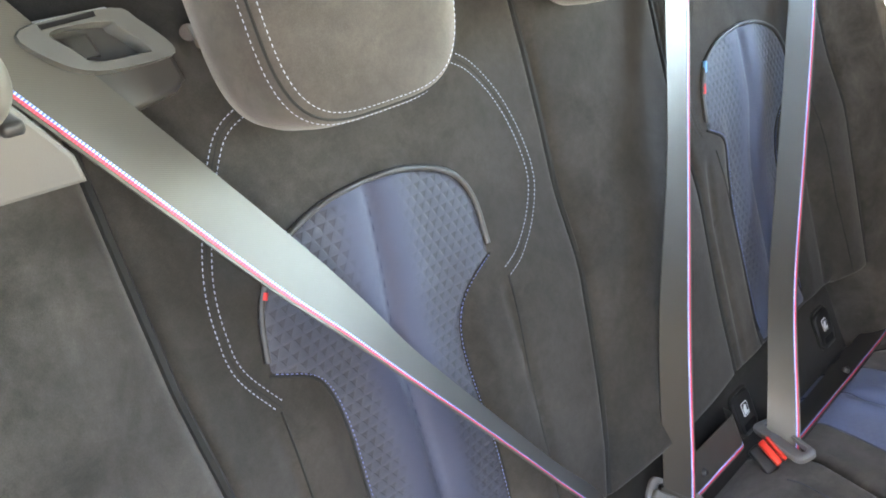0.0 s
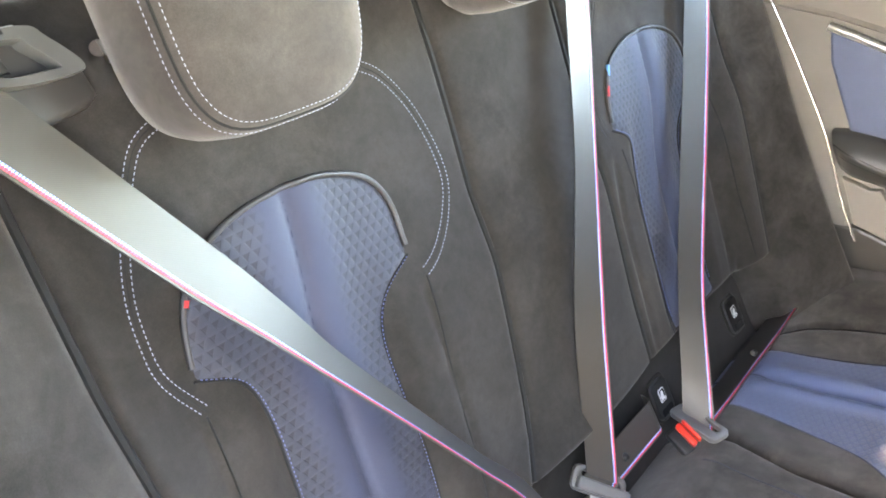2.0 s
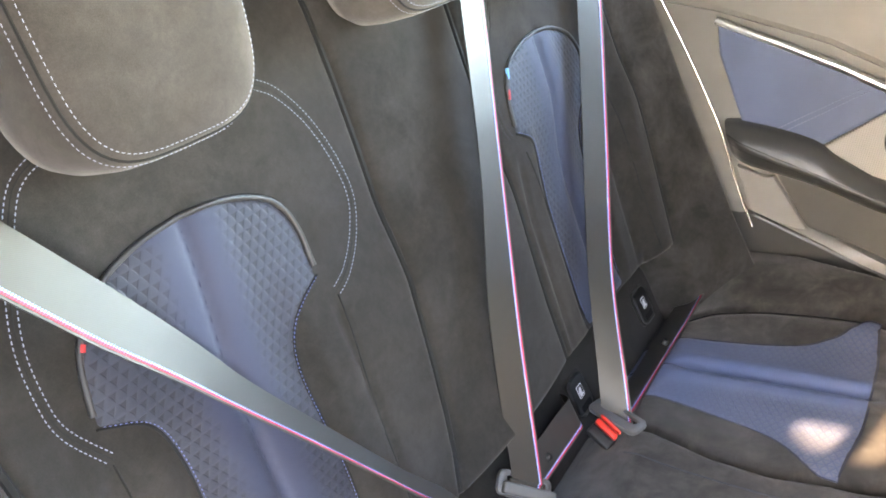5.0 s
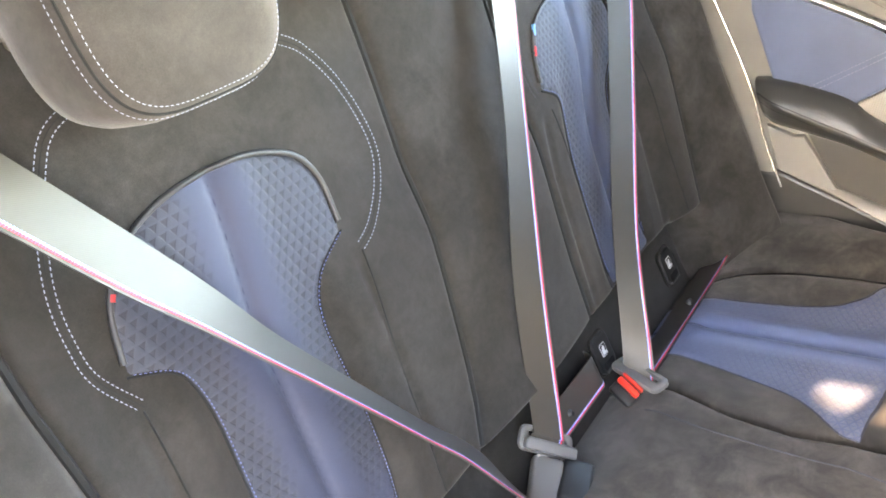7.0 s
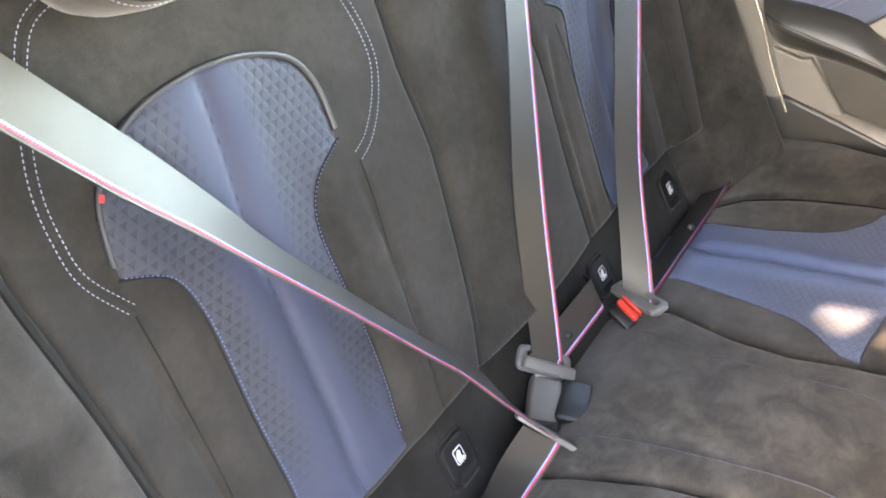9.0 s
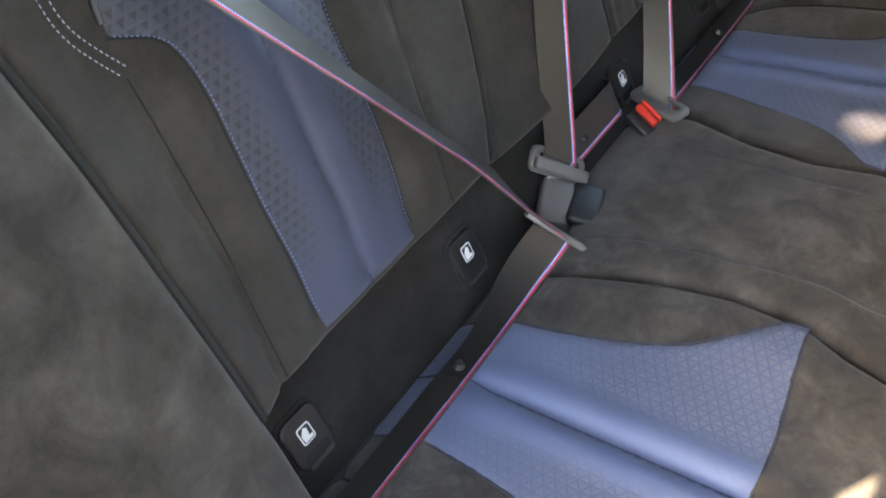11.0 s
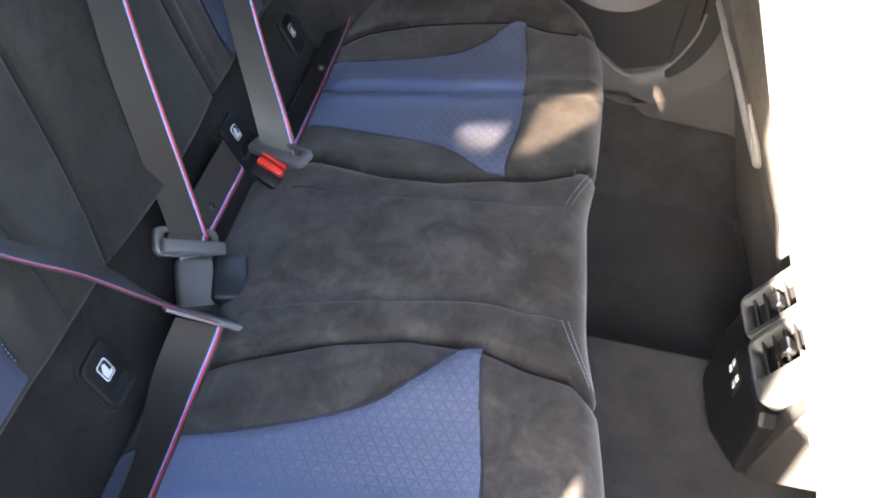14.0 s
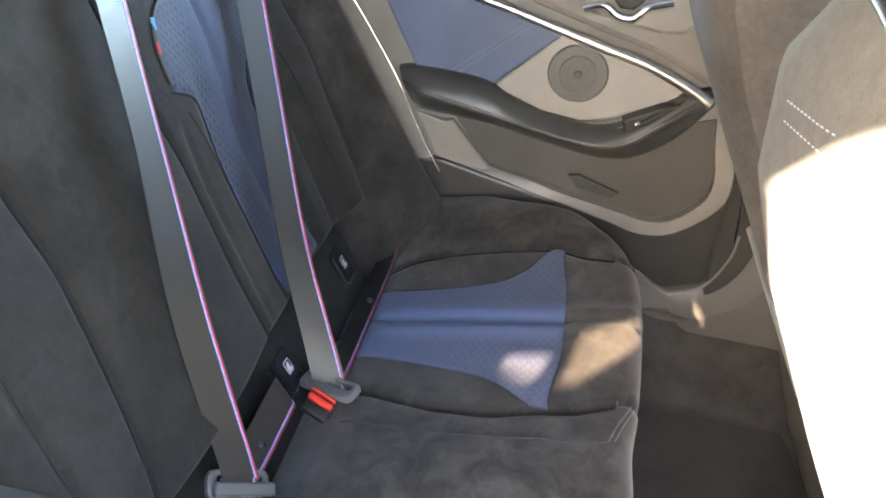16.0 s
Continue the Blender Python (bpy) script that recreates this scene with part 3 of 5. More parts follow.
def anchor_cover(x):
    ob = thing("child_seat_anchor_cover", tuple(PANEL_AT + Vector((x, 0, 0))), "black plastic child seat anchor cover with white pictogram", "anchor cover", "child seat anchor covers")

    def put(name, poly, o0, o1, mat, bev, label=""):
        bm = prism(poly, lambda a, c: low_panel(x, 0) + Vector((a, 0, 0)) + PANEL_UP * c + PANEL_OUT * o0, lambda a, c: low_panel(x, 0) + Vector((a, 0, 0)) + PANEL_UP * c + PANEL_OUT * o1, bev)
        return attach(part(name, bm, mat, None, label, smooth=False), ob)
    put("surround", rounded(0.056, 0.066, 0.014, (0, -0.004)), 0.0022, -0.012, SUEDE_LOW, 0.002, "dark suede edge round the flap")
    put("flap", rounded(0.048, 0.057, 0.011, (0, -0.004)), 0.0062, -0.01, BLACK, 0.0030)
    put("finger_slot", rounded(0.032, 0.011, 0.004, (0.001, -0.0235)), 0.0066, 0.0, SEAM, 0.0008, "dark finger slot")
    put("slot_lip", rounded(0.034, 0.005, 0.002, (0.001, -0.0315)), 0.0078, 0.0, DARK, 0.0016)
    put("pictogram", rounded(0.0165, 0.0195, 0.003, (0, 0.001)), 0.0067, 0.004, WHITE, 0.0)
    put("pictogram_field", rounded(0.0138, 0.0168, 0.002, (0, 0.001)), 0.0070, 0.005, BLACK, 0.0)
    put("pictogram_seat", [(-0.0055, -0.0062), (0.0055, -0.0062), (0.0060, -0.0030), (0.0020, -0.0025), (0.0030, 0.0060), (-0.0005, 0.0080), (-0.0042, 0.0045), (-0.0062, 0.0010)], 0.0073, 0.006, WHITE, 0.0)
    return ob


for x in (-0.485, -0.205, 0.197, 0.477):
    anchor_cover(x)


# ---- rear bench cushion ----
CUT = [(-0.48, 0.182), (-0.455, 0.176), (-0.440, 0.164), (-0.36, 0.138), (-0.28, 0.128), (-0.205, 0.138), (-0.118, 0.166), (0.0, 0.190)]
FRONT = [(0.0, 0.456), (0.11, 0.457), (0.17, 0.468), (0.26, 0.475), (0.40, 0.481), (0.47, 0.480), (0.53, 0.473), (0.58, 0.452), (0.62, 0.410), (0.655, 0.350), (0.675, 0.27), (0.69, 0.19)]


def top_z(x, y):
    a = abs(x)
    m = abs(a - 0.343)
    z = 0.404 + (-0.104 - y) * 0.222
    z -= 0.075 * sm(-0.100, 0.03, y)
    form = 0.010 * sm(0.10, 0.17, m) * (1 - sm(-0.34, -0.40, y) if y < -0.34 else 1)
    form += 0.005 * math.exp(-((m - 0.024) / 0.016) ** 2) - 0.009 * math.exp(-(m / 0.008) ** 2) * sm(-0.385, -0.36, y)
    form += 0.006 * math.exp(-(a / 0.07) ** 2)
    return z + form * (1 - sm(-0.125, -0.080, y)) + 0.028 * sm(0.52, 0.66, a)


def bench(x, y, off=0.0):
    """The cushion's skin: y runs to the front edge and on, down the front face."""
    f = sum(lerp(FRONT, abs(abs(x) + d)) for d in (-0.03, -0.015, 0.0, 0.015, 0.03)) / 5
    r = 0.030
    if y >= -(f - r):
        return Vector((x, y, top_z(x, y) + off))
    t = -(f - r) - y
    zc = top_z(x, -(f - r)) - r
    arc = r * math.pi / 2
    if t < arc:
        a = t / r
        return Vector((x, -(f - r) - (r + off) * math.sin(a), zc + (r + off) * math.cos(a)))
    k = t - arc
    return Vector((x, -f - off + 0.25 * k * k / 0.25, zc - k))


def bench_normal(p):
    return Vector((0, 0.2, 0.98)).normalized()


YS = sorted(span(-0.76, -0.50, 26) + span(-0.494, -0.42, 22) + span(-0.415, 0.03, 88))


def bolster_line(y):
    return sum(lerp([(-0.47, 0.510), (-0.44, 0.519), (-0.37, 0.533), (-0.30, 0.540), (-0.19, 0.531), (-0.08, 0.492), (0.03, 0.46)], y + d) for d in (-0.02, 0, 0.02)) / 3


def seat_cover(side):
    def fn(u, y):
        xa = lerp(CUT, y)
        xb = 0.690
        a = xa + (xb - xa) * u
        p = bench(side * a, y)
        n = Vector((0, 0, 1)) if y > -0.44 else Vector((0, -0.7, 0.7))
        g = -0.006 * math.exp(-((a - bolster_line(y)) / 0.008) ** 2)
        return p + n * (rolled(a - xa, 0.014, 0.011) + g)
    us = sorted(set([0, 0.006, 0.014, 0.025] + span(0.04, 1, 110)))
    return grid(fn, us if side > 0 else us[::-1], YS, back=None)


def mid_cover():
    def fn(u, y):
        w = lerp(CUT, y) - 0.001
        n = Vector((0, 0, 1)) if y > -0.44 else Vector((0, -0.7, 0.7))
        return bench(u * w, y) + n * (rolled(w * (1 - abs(u)), 0.016, 0.011) + 0.002)
    us = sorted(set([-1, -0.97, -0.93, -0.88, 0.88, 0.93, 0.97, 1] + span(-0.84, 0.84, 40)))
    return grid(fn, us, YS)


CUSHION = {side: attach(part("seat_cushion", flip_out(seat_cover(side)), SUEDE), BENCH) for side in (-1, 1)}
MIDDLE = attach(part("middle_seat_cushion", flip_out(mid_cover()), SUEDE), BENCH)
attach(part("cushion_core", box_bm((1.30, 0.40, 0.22), 0.03, 2, (0, -0.20, 0.24)), DARK), BENCH)

SEAT_IN = [(0.088, 0.0), (0.090, -0.095), (0.110, -0.187), (0.134, -0.254), (0.163, -0.291), (0.198, -0.327), (0.204, -0.352)]
SEAT_OUT = [(-0.192, -0.358), (-0.192, -0.338), (-0.170, -0.320), (-0.146, -0.307), (-0.131, -0.291), (-0.111, -0.262), (-0.094, -0.200), (-0.084, -0.106), (-0.084, 0.0)]


def seat_insert(side):
    a = spline([(*p, 0) for p in SEAT_IN], 5)
    f = [Vector((lx, -0.352 - 0.015 * sm(0.204, 0.05, lx) + 0.010 * sm(-0.08, -0.186, lx), 0)) for lx in span(0.19, -0.175, 16)]
    b = spline([(*p, 0) for p in SEAT_OUT], 5)
    ring = [(side * 0.343 - side * p.x, p.y) for p in a + f + b]
    return ring


for side in (-1, 1):
    ring = seat_insert(side)
    attach(part("cloth_insert", flip_out(patch(ring, bench, 0.006, 0.0022, lambda x, y: (x - side * 0.343, y))), BLUE_SEAT_LIT, None, "blue cloth embossed with triangles"), CUSHION[side])
    attach(part("seam", tube([bench(x, y, 0.0004) for x, y in ring if y < -0.02], 0.0007, 6), SEAM_BLUE), CUSHION[side])
    attach(part("seam", tube([bench(side * 0.343, y, 0.0026) for y in span(-0.365, -0.01, 60)], 0.0010, 6), SEAM_BLUE), CUSHION[side])
    attach(part("seam", tube([bench(side * bolster_line(y), y, -0.0046) for y in span(-0.03, -0.465, 80)], 0.0012, 6), SEAM), CUSHION[side])
    # thin seam and corner stitching of the middle seat
    m = spline([(0.108, -0.10, 0), (0.092, -0.178, 0), (0.082, -0.305, 0), (0.086, -0.40, 0), (0.092, -0.426, 0)], 8)
    attach(part("seam", tube([bench(side * p.x, p.y, 0.0025) for p in m], 0.0009, 6), THREAD_D), MIDDLE)
    c = spline([(0.092, -0.426, 0), (0.125, -0.437, 0), (0.168, -0.455, 0)], 8)
    for sh in (0.0, 0.006):
        attach(part("stitching", stitches([bench(side * p.x, p.y - sh, 0.0035) for p in c], bench_normal), THREAD, None, "white-blue corner stitching"), MIDDLE)


# ---- headrests ----
def headrest(x, s0, w, h, tilt, label, stitch=True):
    ob = thing("headrest", back(x, s0 - 0.02), label, "headrest", "rear headrests")
    base = back(x, 0.50, 0.0)
    lean = LEAN - radians(tilt)
    up = Vector((0, math.sin(lean), math.cos(lean)))
    out = Vector((0, -math.cos(lean), math.sin(lean)))
    orig = FOOT + Vector((x, 0, 0)) + UP * s0 + OUT * 0.01

    def pt(a, v, d):
        return orig + Vector((a, 0, 0)) + up * v + out * d
    bm = bmesh.new()
    rings = []
    prof = [(0.000, 0.000), (0.004, 0.55), (0.014, 0.84), (0.034, 0.975), (0.052, 1.0), (0.078, 0.995), (0.092, 0.975), (0.100, 0.94), (0.104, 0.89), (0.107, 0.75), (0.109, 0.4), (0.110, 0.0)]
    n = 56

    def outline(k):
        a = 2 * math.pi * k / n
        c, sn = math.cos(a), math.sin(a)
        e = 2 / 3.7
        px = math.copysign(abs(c) ** e, c)
        py = math.copysign(abs(sn) ** e, sn)
        wide = (w / 2) * (0.84 + 0.16 * (py + 1) / 2)
        return px * wide, h / 2 + py * h / 2
    for d, f in prof:
        if f == 0:
            rings.append([bm.verts.new(pt(0, h / 2, d - 0.02))])
            continue
        ring = []
        for k in range(n):
            px, py = outline(k)
            ring.append(bm.verts.new(pt(px * f, h / 2 + (py - h / 2) * f, d - 0.02 + 0.006 * (1 - f))))
        rings.append(ring)
    for p, q in zip(rings, rings[1:]):
        if len(p) == 1 or len(q) == 1:
            o, r = (p[0], q) if len(p) == 1 else (q[0], p)
            for k in range(n):
                bm.faces.new((o, r[k], r[(k + 1) % n]))
        else:
            for k in range(n):
                bm.faces.new((p[k], p[(k + 1) % n], q[(k + 1) % n], q[k]))
    bmesh.ops.recalc_face_normals(bm, faces=bm.faces)
    attach(part("pad", bm, SUEDE_SOFT), ob)
    for f, d, m in ((0.890, 0.0850, THREAD), (0.968, 0.0748, THREAD)):
        loop = [pt(outline(k)[0] * f, h / 2 + (outline(k)[1] - h / 2) * f, d) for k in range(n)] + [pt(outline(0)[0] * f, h / 2 + (outline(0)[1] - h / 2) * f, d)]
        attach(part("stitching", stitches(loop, lambda p: out, 0.0026, 0.0018, 0.00048, 0.0004), m, None, "white-blue stitching"), ob)
    loop = [pt(outline(k)[0] * 0.936, h / 2 + (outline(k)[1] - h / 2) * 0.936, 0.0806) for k in range(n)]
    attach(part("seam", tube(loop, 0.0012, 6, True), SEAM), ob)
    for e in (-1, 1):
        attach(part("post", tube([pt(e * 0.055, 0.10, -0.03), pt(e * 0.055, 0.12, 0.03)], 0.006, 12), STEEL), ob)
    return ob


headrest(-0.362, 0.491, 0.212, 0.19, 6, "brown-grey suede headrest with white double stitching")
headrest(0.0, 0.517, 0.19, 0.13, 4, "brown-grey suede middle headrest with white stitching")
headrest(0.356, 0.491, 0.218, 0.19, 6, "brown-grey suede headrest with white double stitching beside the belt")
# chrome headrest button
HB = thing("headrest_button", back(-0.446, 0.566), "small chrome headrest release button", "button")
attach(part("knob", tube([back(-0.446, 0.566, 0.0), back(-0.455, 0.574, 0.022)], lambda t: 0.0085 - 0.002 * t, 14), CHROME), HB)


# ---- seat release handle on the backrest's shoulder ----
def release_handle(side):
    ob = thing("seat_release_handle", back(side * 0.51, 0.55), "grey plastic seatback release handle in a recessed bezel", "release handle", "seat release handles")

    def f(x, s, o):
        return back(side * x, s, o)
    outer = [(0.572, 0.592), (0.562, 0.600), (0.500, 0.602), (0.482, 0.590), (0.468, 0.566), (0.464, 0.545), (0.474, 0.538), (0.512, 0.532), (0.560, 0.545), (0.572, 0.570)]
    attach(part("base", prism(outer, lambda x, s: f(x, s, 0.014 + 0.10 * max(0.0, s - 0.555)), lambda x, s: f(x, s, -0.03), 0.006), LOWDOOR), ob)
    rim = [(0.568, 0.594), (0.505, 0.598), (0.490, 0.588), (0.472, 0.565), (0.490, 0.560), (0.535, 0.5615), (0.560, 0.575)]
    hole = [(0.549, 0.589), (0.514, 0.589), (0.508, 0.584), (0.493, 0.5685), (0.500, 0.567), (0.531, 0.5675), (0.541, 0.577)]
    bm = bmesh.new()
    loops = []
    for ring, o in ((rim, 0.010), (rim, 0.025), ([(a * 0.93 + c * 0.07, b * 0.93 + d * 0.07) for (a, b), (c, d) in zip(rim, hole)], 0.028), ([(a * 0.1 + c * 0.9, b * 0.1 + d * 0.9) for (a, b), (c, d) in zip(rim, hole)], 0.027), (hole, 0.024), (hole, -0.004)):
        q = spline([(*p, 0) for p in ring], 5, True)
        loops.append([bm.verts.new(f(p.x, p.y, o + 0.10 * max(0.0, p.y - 0.56))) for p in q])
    for p, q in zip(loops, loops[1:]):
        for k in range(len(p)):
            bm.faces.new((p[k], p[(k + 1) % len(p)], q[(k + 1) % len(q)], q[k]))
    bm.faces.new(loops[-1])
    bmesh.ops.recalc_face_normals(bm, faces=bm.faces)
    attach(part("bezel", bm, HANDLE, None, "grey plastic bezel round a finger recess"), ob)
    attach(part("lever", prism([(0.545, 0.588), (0.521, 0.588), (0.519, 0.571), (0.536, 0.571)], lambda x, s: f(x, s, 0.013), lambda x, s: f(x, s, 0.002), 0.003), LOWDOOR, None, "dark lever plate"), ob)
    attach(part("indicator_slot", prism([(0.556, 0.5945), (0.520, 0.5970), (0.520, 0.5935), (0.555, 0.5912)], lambda x, s: f(x, s, 0.0325), lambda x, s: f(x, s, 0.025), 0.0), BLACK), ob)
    return ob


release_handle(-1)


# ---- seat belts ----
def strap(centre, across, w0, w1, thick):
    """A flat band along centre; across: unit width vectors; w0..w1 is the part of the width that it covers."""
    bm = bmesh.new()
    lay = bm.loops.layers.uv.new("UVMap")
    rows, run = [], 0.0
    for i, (p, a) in enumerate(zip(centre, across)):
        t = (centre[min(i + 1, len(centre) - 1)] - centre[max(i - 1, 0)]).normalized()
        nrm = a.cross(t).normalized() * (thick / 2)
        run += (p - centre[i - 1]).length if i else 0
        rows.append(([bm.verts.new(p + a * w0 + nrm), bm.verts.new(p + a * w1 + nrm), bm.verts.new(p + a * w1 - nrm), bm.verts.new(p + a * w0 - nrm)], run))
    for (r, v0), (q, v1) in zip(rows, rows[1:]):
        for k in range(4):
            j = (k + 1) % 4
            f = bm.faces.new((r[k], r[j], q[j], q[k]))
            wa, wb = ((w0, w1), (w1, w1), (w1, w0), (w0, w0))[k]
            for lp, uv in zip(f.loops, ((wa, v0), (wb, v0), (wb, v1), (wa, v1))):
                lp[lay].uv = uv
    bm.faces.new(rows[0][0][::-1])
    bm.faces.new(rows[-1][0])
    bmesh.ops.recalc_face_normals(bm, faces=bm.faces)
    return bm


def web(ob, points, widths, edge):
    """Webbing through points with width vectors; edge: +1 or -1, the side that carries the coloured threads."""
    c = spline(points, 14)
    a = [v.normalized() for v in spline(widths, 14)]
    attach(part("webbing", strap(c, a, -0.0248, 0.0248, 0.0013), WEB), ob)
    for name, m, p, q in (("blue_thread", BLUE_T, 0.0180, 0.0199), ("red_thread", RED_T, 0.0199, 0.0222)):
        lo, hi = sorted((edge * p, edge * q))
        attach(part(name, strap(c, a, lo, hi, 0.0021), m), ob)


def frame_bar(name, ob, at, along, face, length, depth, thick, mat):
    """A rounded bar of a belt tongue."""
    x = along.normalized()
    z = face - x * face.dot(x)
    z.normalize()
    y = z.cross(x)
    m = Matrix((x, y, z)).transposed().to_4x4()
    m.translation = at
    bm = box_bm((length, depth, thick), min(depth, thick) * 0.30, 3)
    bmesh.ops.transform(bm, matrix=m, verts=bm.verts)
    return attach(part(name, bm, mat), ob)


def tongue_ring(name, ob, at, along, face, length, depth, thick, slot, shift, mat):
    """A flat tongue with round corners and a slot for the webbing."""
    x = along.normalized()
    z = (face - x * face.dot(x)).normalized()
    y = z.cross(x)
    outer, hole = rounded(length, depth, depth * 0.30), rounded(length - 0.022, slot, slot * 0.45, (0, shift))
    bm = bmesh.new()
    loops = []
    for ring, k, h in ((outer, 0.94, -0.5), (outer, 1.0, -0.3), (outer, 1.0, 0.3), (outer, 0.94, 0.5), (hole, 1.04, 0.5), (hole, 1.0, 0.35), (hole, 1.0, -0.35), (hole, 1.04, -0.5)):
        loops.append([bm.verts.new(at + x * a * k + y * b * k + z * h * thick) for a, b in ring])
    for p, q in zip(loops, loops[1:] + loops[:1]):
        for i in range(len(p)):
            j = (i + 1) % len(p)
            bm.faces.new((p[i], p[j], q[j], q[i]))
    bmesh.ops.recalc_face_normals(bm, faces=bm.faces)
    return attach(part(name, bm, mat), ob)


def on_back(x, s, off):
    return FOOT + Vector((x, 0, 0)) + UP * s + OUT * off


def plane_dir(dx, ds):
    return (Vector((dx, 0, 0)) + UP * ds).normalized()


# near belt: shoulder strap over the backrest, tongue, lap strap along the cushion
B1 = thing("seat_belt", (-0.14, -0.07, 0.42), "grey seat belt with red-blue edge threads slung across the backrest", "seat belt", "rear seat belts")
acr = plane_dir(-0.819, -0.573)
turned = Vector((-0.54, -0.55, 0.64))
EDGE_RUN = [(-0.640, 0.640, 10), (-0.584, 0.557, 15), (-0.526, 0.474, 20), (-0.468, 0.391, 26), (-0.425, 0.335, 42), (-0.385, 0.281, 57), (-0.318, 0.192, 66), (-0.254, 0.104, 70), (-0.205, 0.034, 66)]
mids, wides = [], []
for x, st, deg in EDGE_RUN:
    w = acr * math.cos(radians(deg)) + turned * math.sin(radians(deg))
    wides.append(w)
    mids.append(on_back(x, st, 0.045) - w * 0.020)
web(B1, mids + [Vector((-0.142, -0.073, 0.433))], wides + [Vector((0.30, -0.80, -0.47)).normalized()], 1)


def lap(ob, xs, y, lift, first):
    lie = Vector((0, -0.80, 0.60))
    ways = [first, (first + lie) / 2] + [lie] * (len(xs) - 2)
    pts = [Vector((x, y - 0.020, top_z(x, -0.085) + o)) - w.normalized() * 0.020 for x, o, w in zip(xs, lift, ways)]
    web(ob, pts, ways, 1)


lap(B1, [-0.140, -0.20, -0.28, -0.36, -0.44, -0.52, -0.575, -0.600], -0.071, [0.026, 0.018, 0.010, 0.007, 0.007, 0.008, 0.006, -0.02], Vector((0.30, -0.80, -0.40)))
NA, NB = Vector((-0.150, -0.046, 0.448)), Vector((-0.128, -0.104, 0.414))
frame_bar("tongue", B1, (NA + NB) / 2, NB - NA, Vector((0.55, 0.1, 0.8)), 0.082, 0.012, 0.007, GREY_BUCKLE)
frame_bar("tongue_grip", B1, (NA + NB) / 2 + Vector((0.006, 0, -0.006)), NB - NA, Vector((0.55, 0.1, 0.8)), 0.080, 0.016, 0.007, BLACK)
attach(part("stop_button", tube([Vector((-0.35, -0.083, 0.428)), Vector((-0.35, -0.084, 0.4335))], lambda t: 0.0065 - 0.003 * t, 16), BLACK), B1)

B2 = thing("seat_belt", (-0.02, -0.03, 0.42), "grey seat belt with red-blue edge threads over the middle backrest", "seat belt", "rear seat belts")
MIDDLE_RUN = [((0.200, 0.620, 0.030), (0.98, -0.10, -0.20), (0.96, -0.08, -0.18)), ((0.149, 0.490, 0.030), (0.90, -0.30, -0.28), (0.95, -0.15, -0.28)), ((0.077, 0.310, 0.030), (0.86, -0.35, -0.36), (0.93, -0.16, -0.40)),
              ((0.003, 0.130, 0.032), (0.84, -0.38, -0.38), (0.78, -0.48, -0.42)), ((-0.040, 0.020, 0.036), (0.80, -0.45, -0.40), (0.55, -0.70, -0.46))]
STAND_OFF = Vector((-0.0114, -0.0042, 0.0104))
mids, wides = [], []
for i, (at, edge_way, way) in enumerate(MIDDLE_RUN):
    wides.append(Vector(way).normalized())
    mids.append(on_back(*at) + Vector(edge_way).normalized() * 0.0248 - wides[-1] * 0.0248 + STAND_OFF * (0.0, 0.5, 1.1, 1.5, 0.7)[i])
MA, MB = Vector((-0.068, -0.002, 0.457)), Vector((-0.018, -0.050, 0.419))
across = (MB - MA).normalized()
face = (OUT - across * OUT.dot(across)).normalized()
rise = face.cross(across)
ring_at = (MA + MB) / 2 + Vector((0.001, -0.004, -0.002))
slot = ring_at + rise * 0.006
web(B2, mids[:-1] + [slot + rise * 0.014 - across * 0.008, slot - rise * 0.002 - across * 0.006, slot - rise * 0.012 - face * 0.003 - across * 0.006], wides[:-1] + [across] * 3, 1)
run = [Vector((x, -0.0325 + 0.0004 * math.sin(x * 30), 0.4105 + dz)) + PANEL_UP * 0.0195 - PANEL_OUT * deep for x, dz, deep in ((-0.012, 0.003, 0), (0.03, 0.0, 0), (0.07, 0.0, 0), (0.105, 0.0, 0), (0.126, 0.001, 0.002), (0.140, 0.002, 0.022))]
web(B2, run, [-PANEL_UP] * 6, 1)
attach(part("stop_button", tube([run[1] - PANEL_UP * 0.004 + PANEL_OUT * 0.0004, run[1] - PANEL_UP * 0.004 + PANEL_OUT * 0.005], lambda t: 0.0062 - 0.003 * t, 16), BLACK), B2)
tongue_ring("tongue", B2, ring_at - face * 0.011, MB - MA, OUT, 0.082, 0.032, 0.009, 0.007, 0.006, GREY_BUCKLE)
frame_bar("tongue_grip", B2, ring_at - rise * 0.007 + face * 0.001, MB - MA, OUT, 0.080, 0.015, 0.011, GREY_BUCKLE)
frame_bar("tongue_plate", B2, (MA + MB) / 2 + Vector((0.0, -0.006, -0.024)), MB - MA, OUT, 0.040, 0.010, 0.003, STEEL)

B3 = thing("seat_belt", (0.17, -0.08, 0.40), "grey seat belt with red-blue edge threads over the far backrest", "seat belt", "rear seat belts")
acr = Vector((0.45, -0.72, -0.53))
web(B3, [on_back(0.585, 0.640, 0.035), on_back(0.462, 0.435, 0.040), on_back(0.358, 0.262, 0.040), on_back(0.250, 0.092, 0.042), Vector((0.185, -0.050, 0.456)), Vector((0.160, -0.070, 0.420))],
    [plane_dir(0.86, -0.5), acr, acr, acr, Vector((0.20, -0.85, -0.35)), Vector((-0.12, -0.98, -0.1))], 1)
lap(B3, [0.156, 0.22, 0.30, 0.40, 0.50, 0.59, 0.655], -0.060, [0.012, 0.008, 0.007, 0.007, 0.008, 0.006, 0.002], Vector((-0.12, -0.98, -0.1)))
FA, FB = Vector((0.162, -0.030, 0.410)), Vector((0.130, -0.099, 0.425))
lie = Vector((-0.25, -0.10, 0.96))
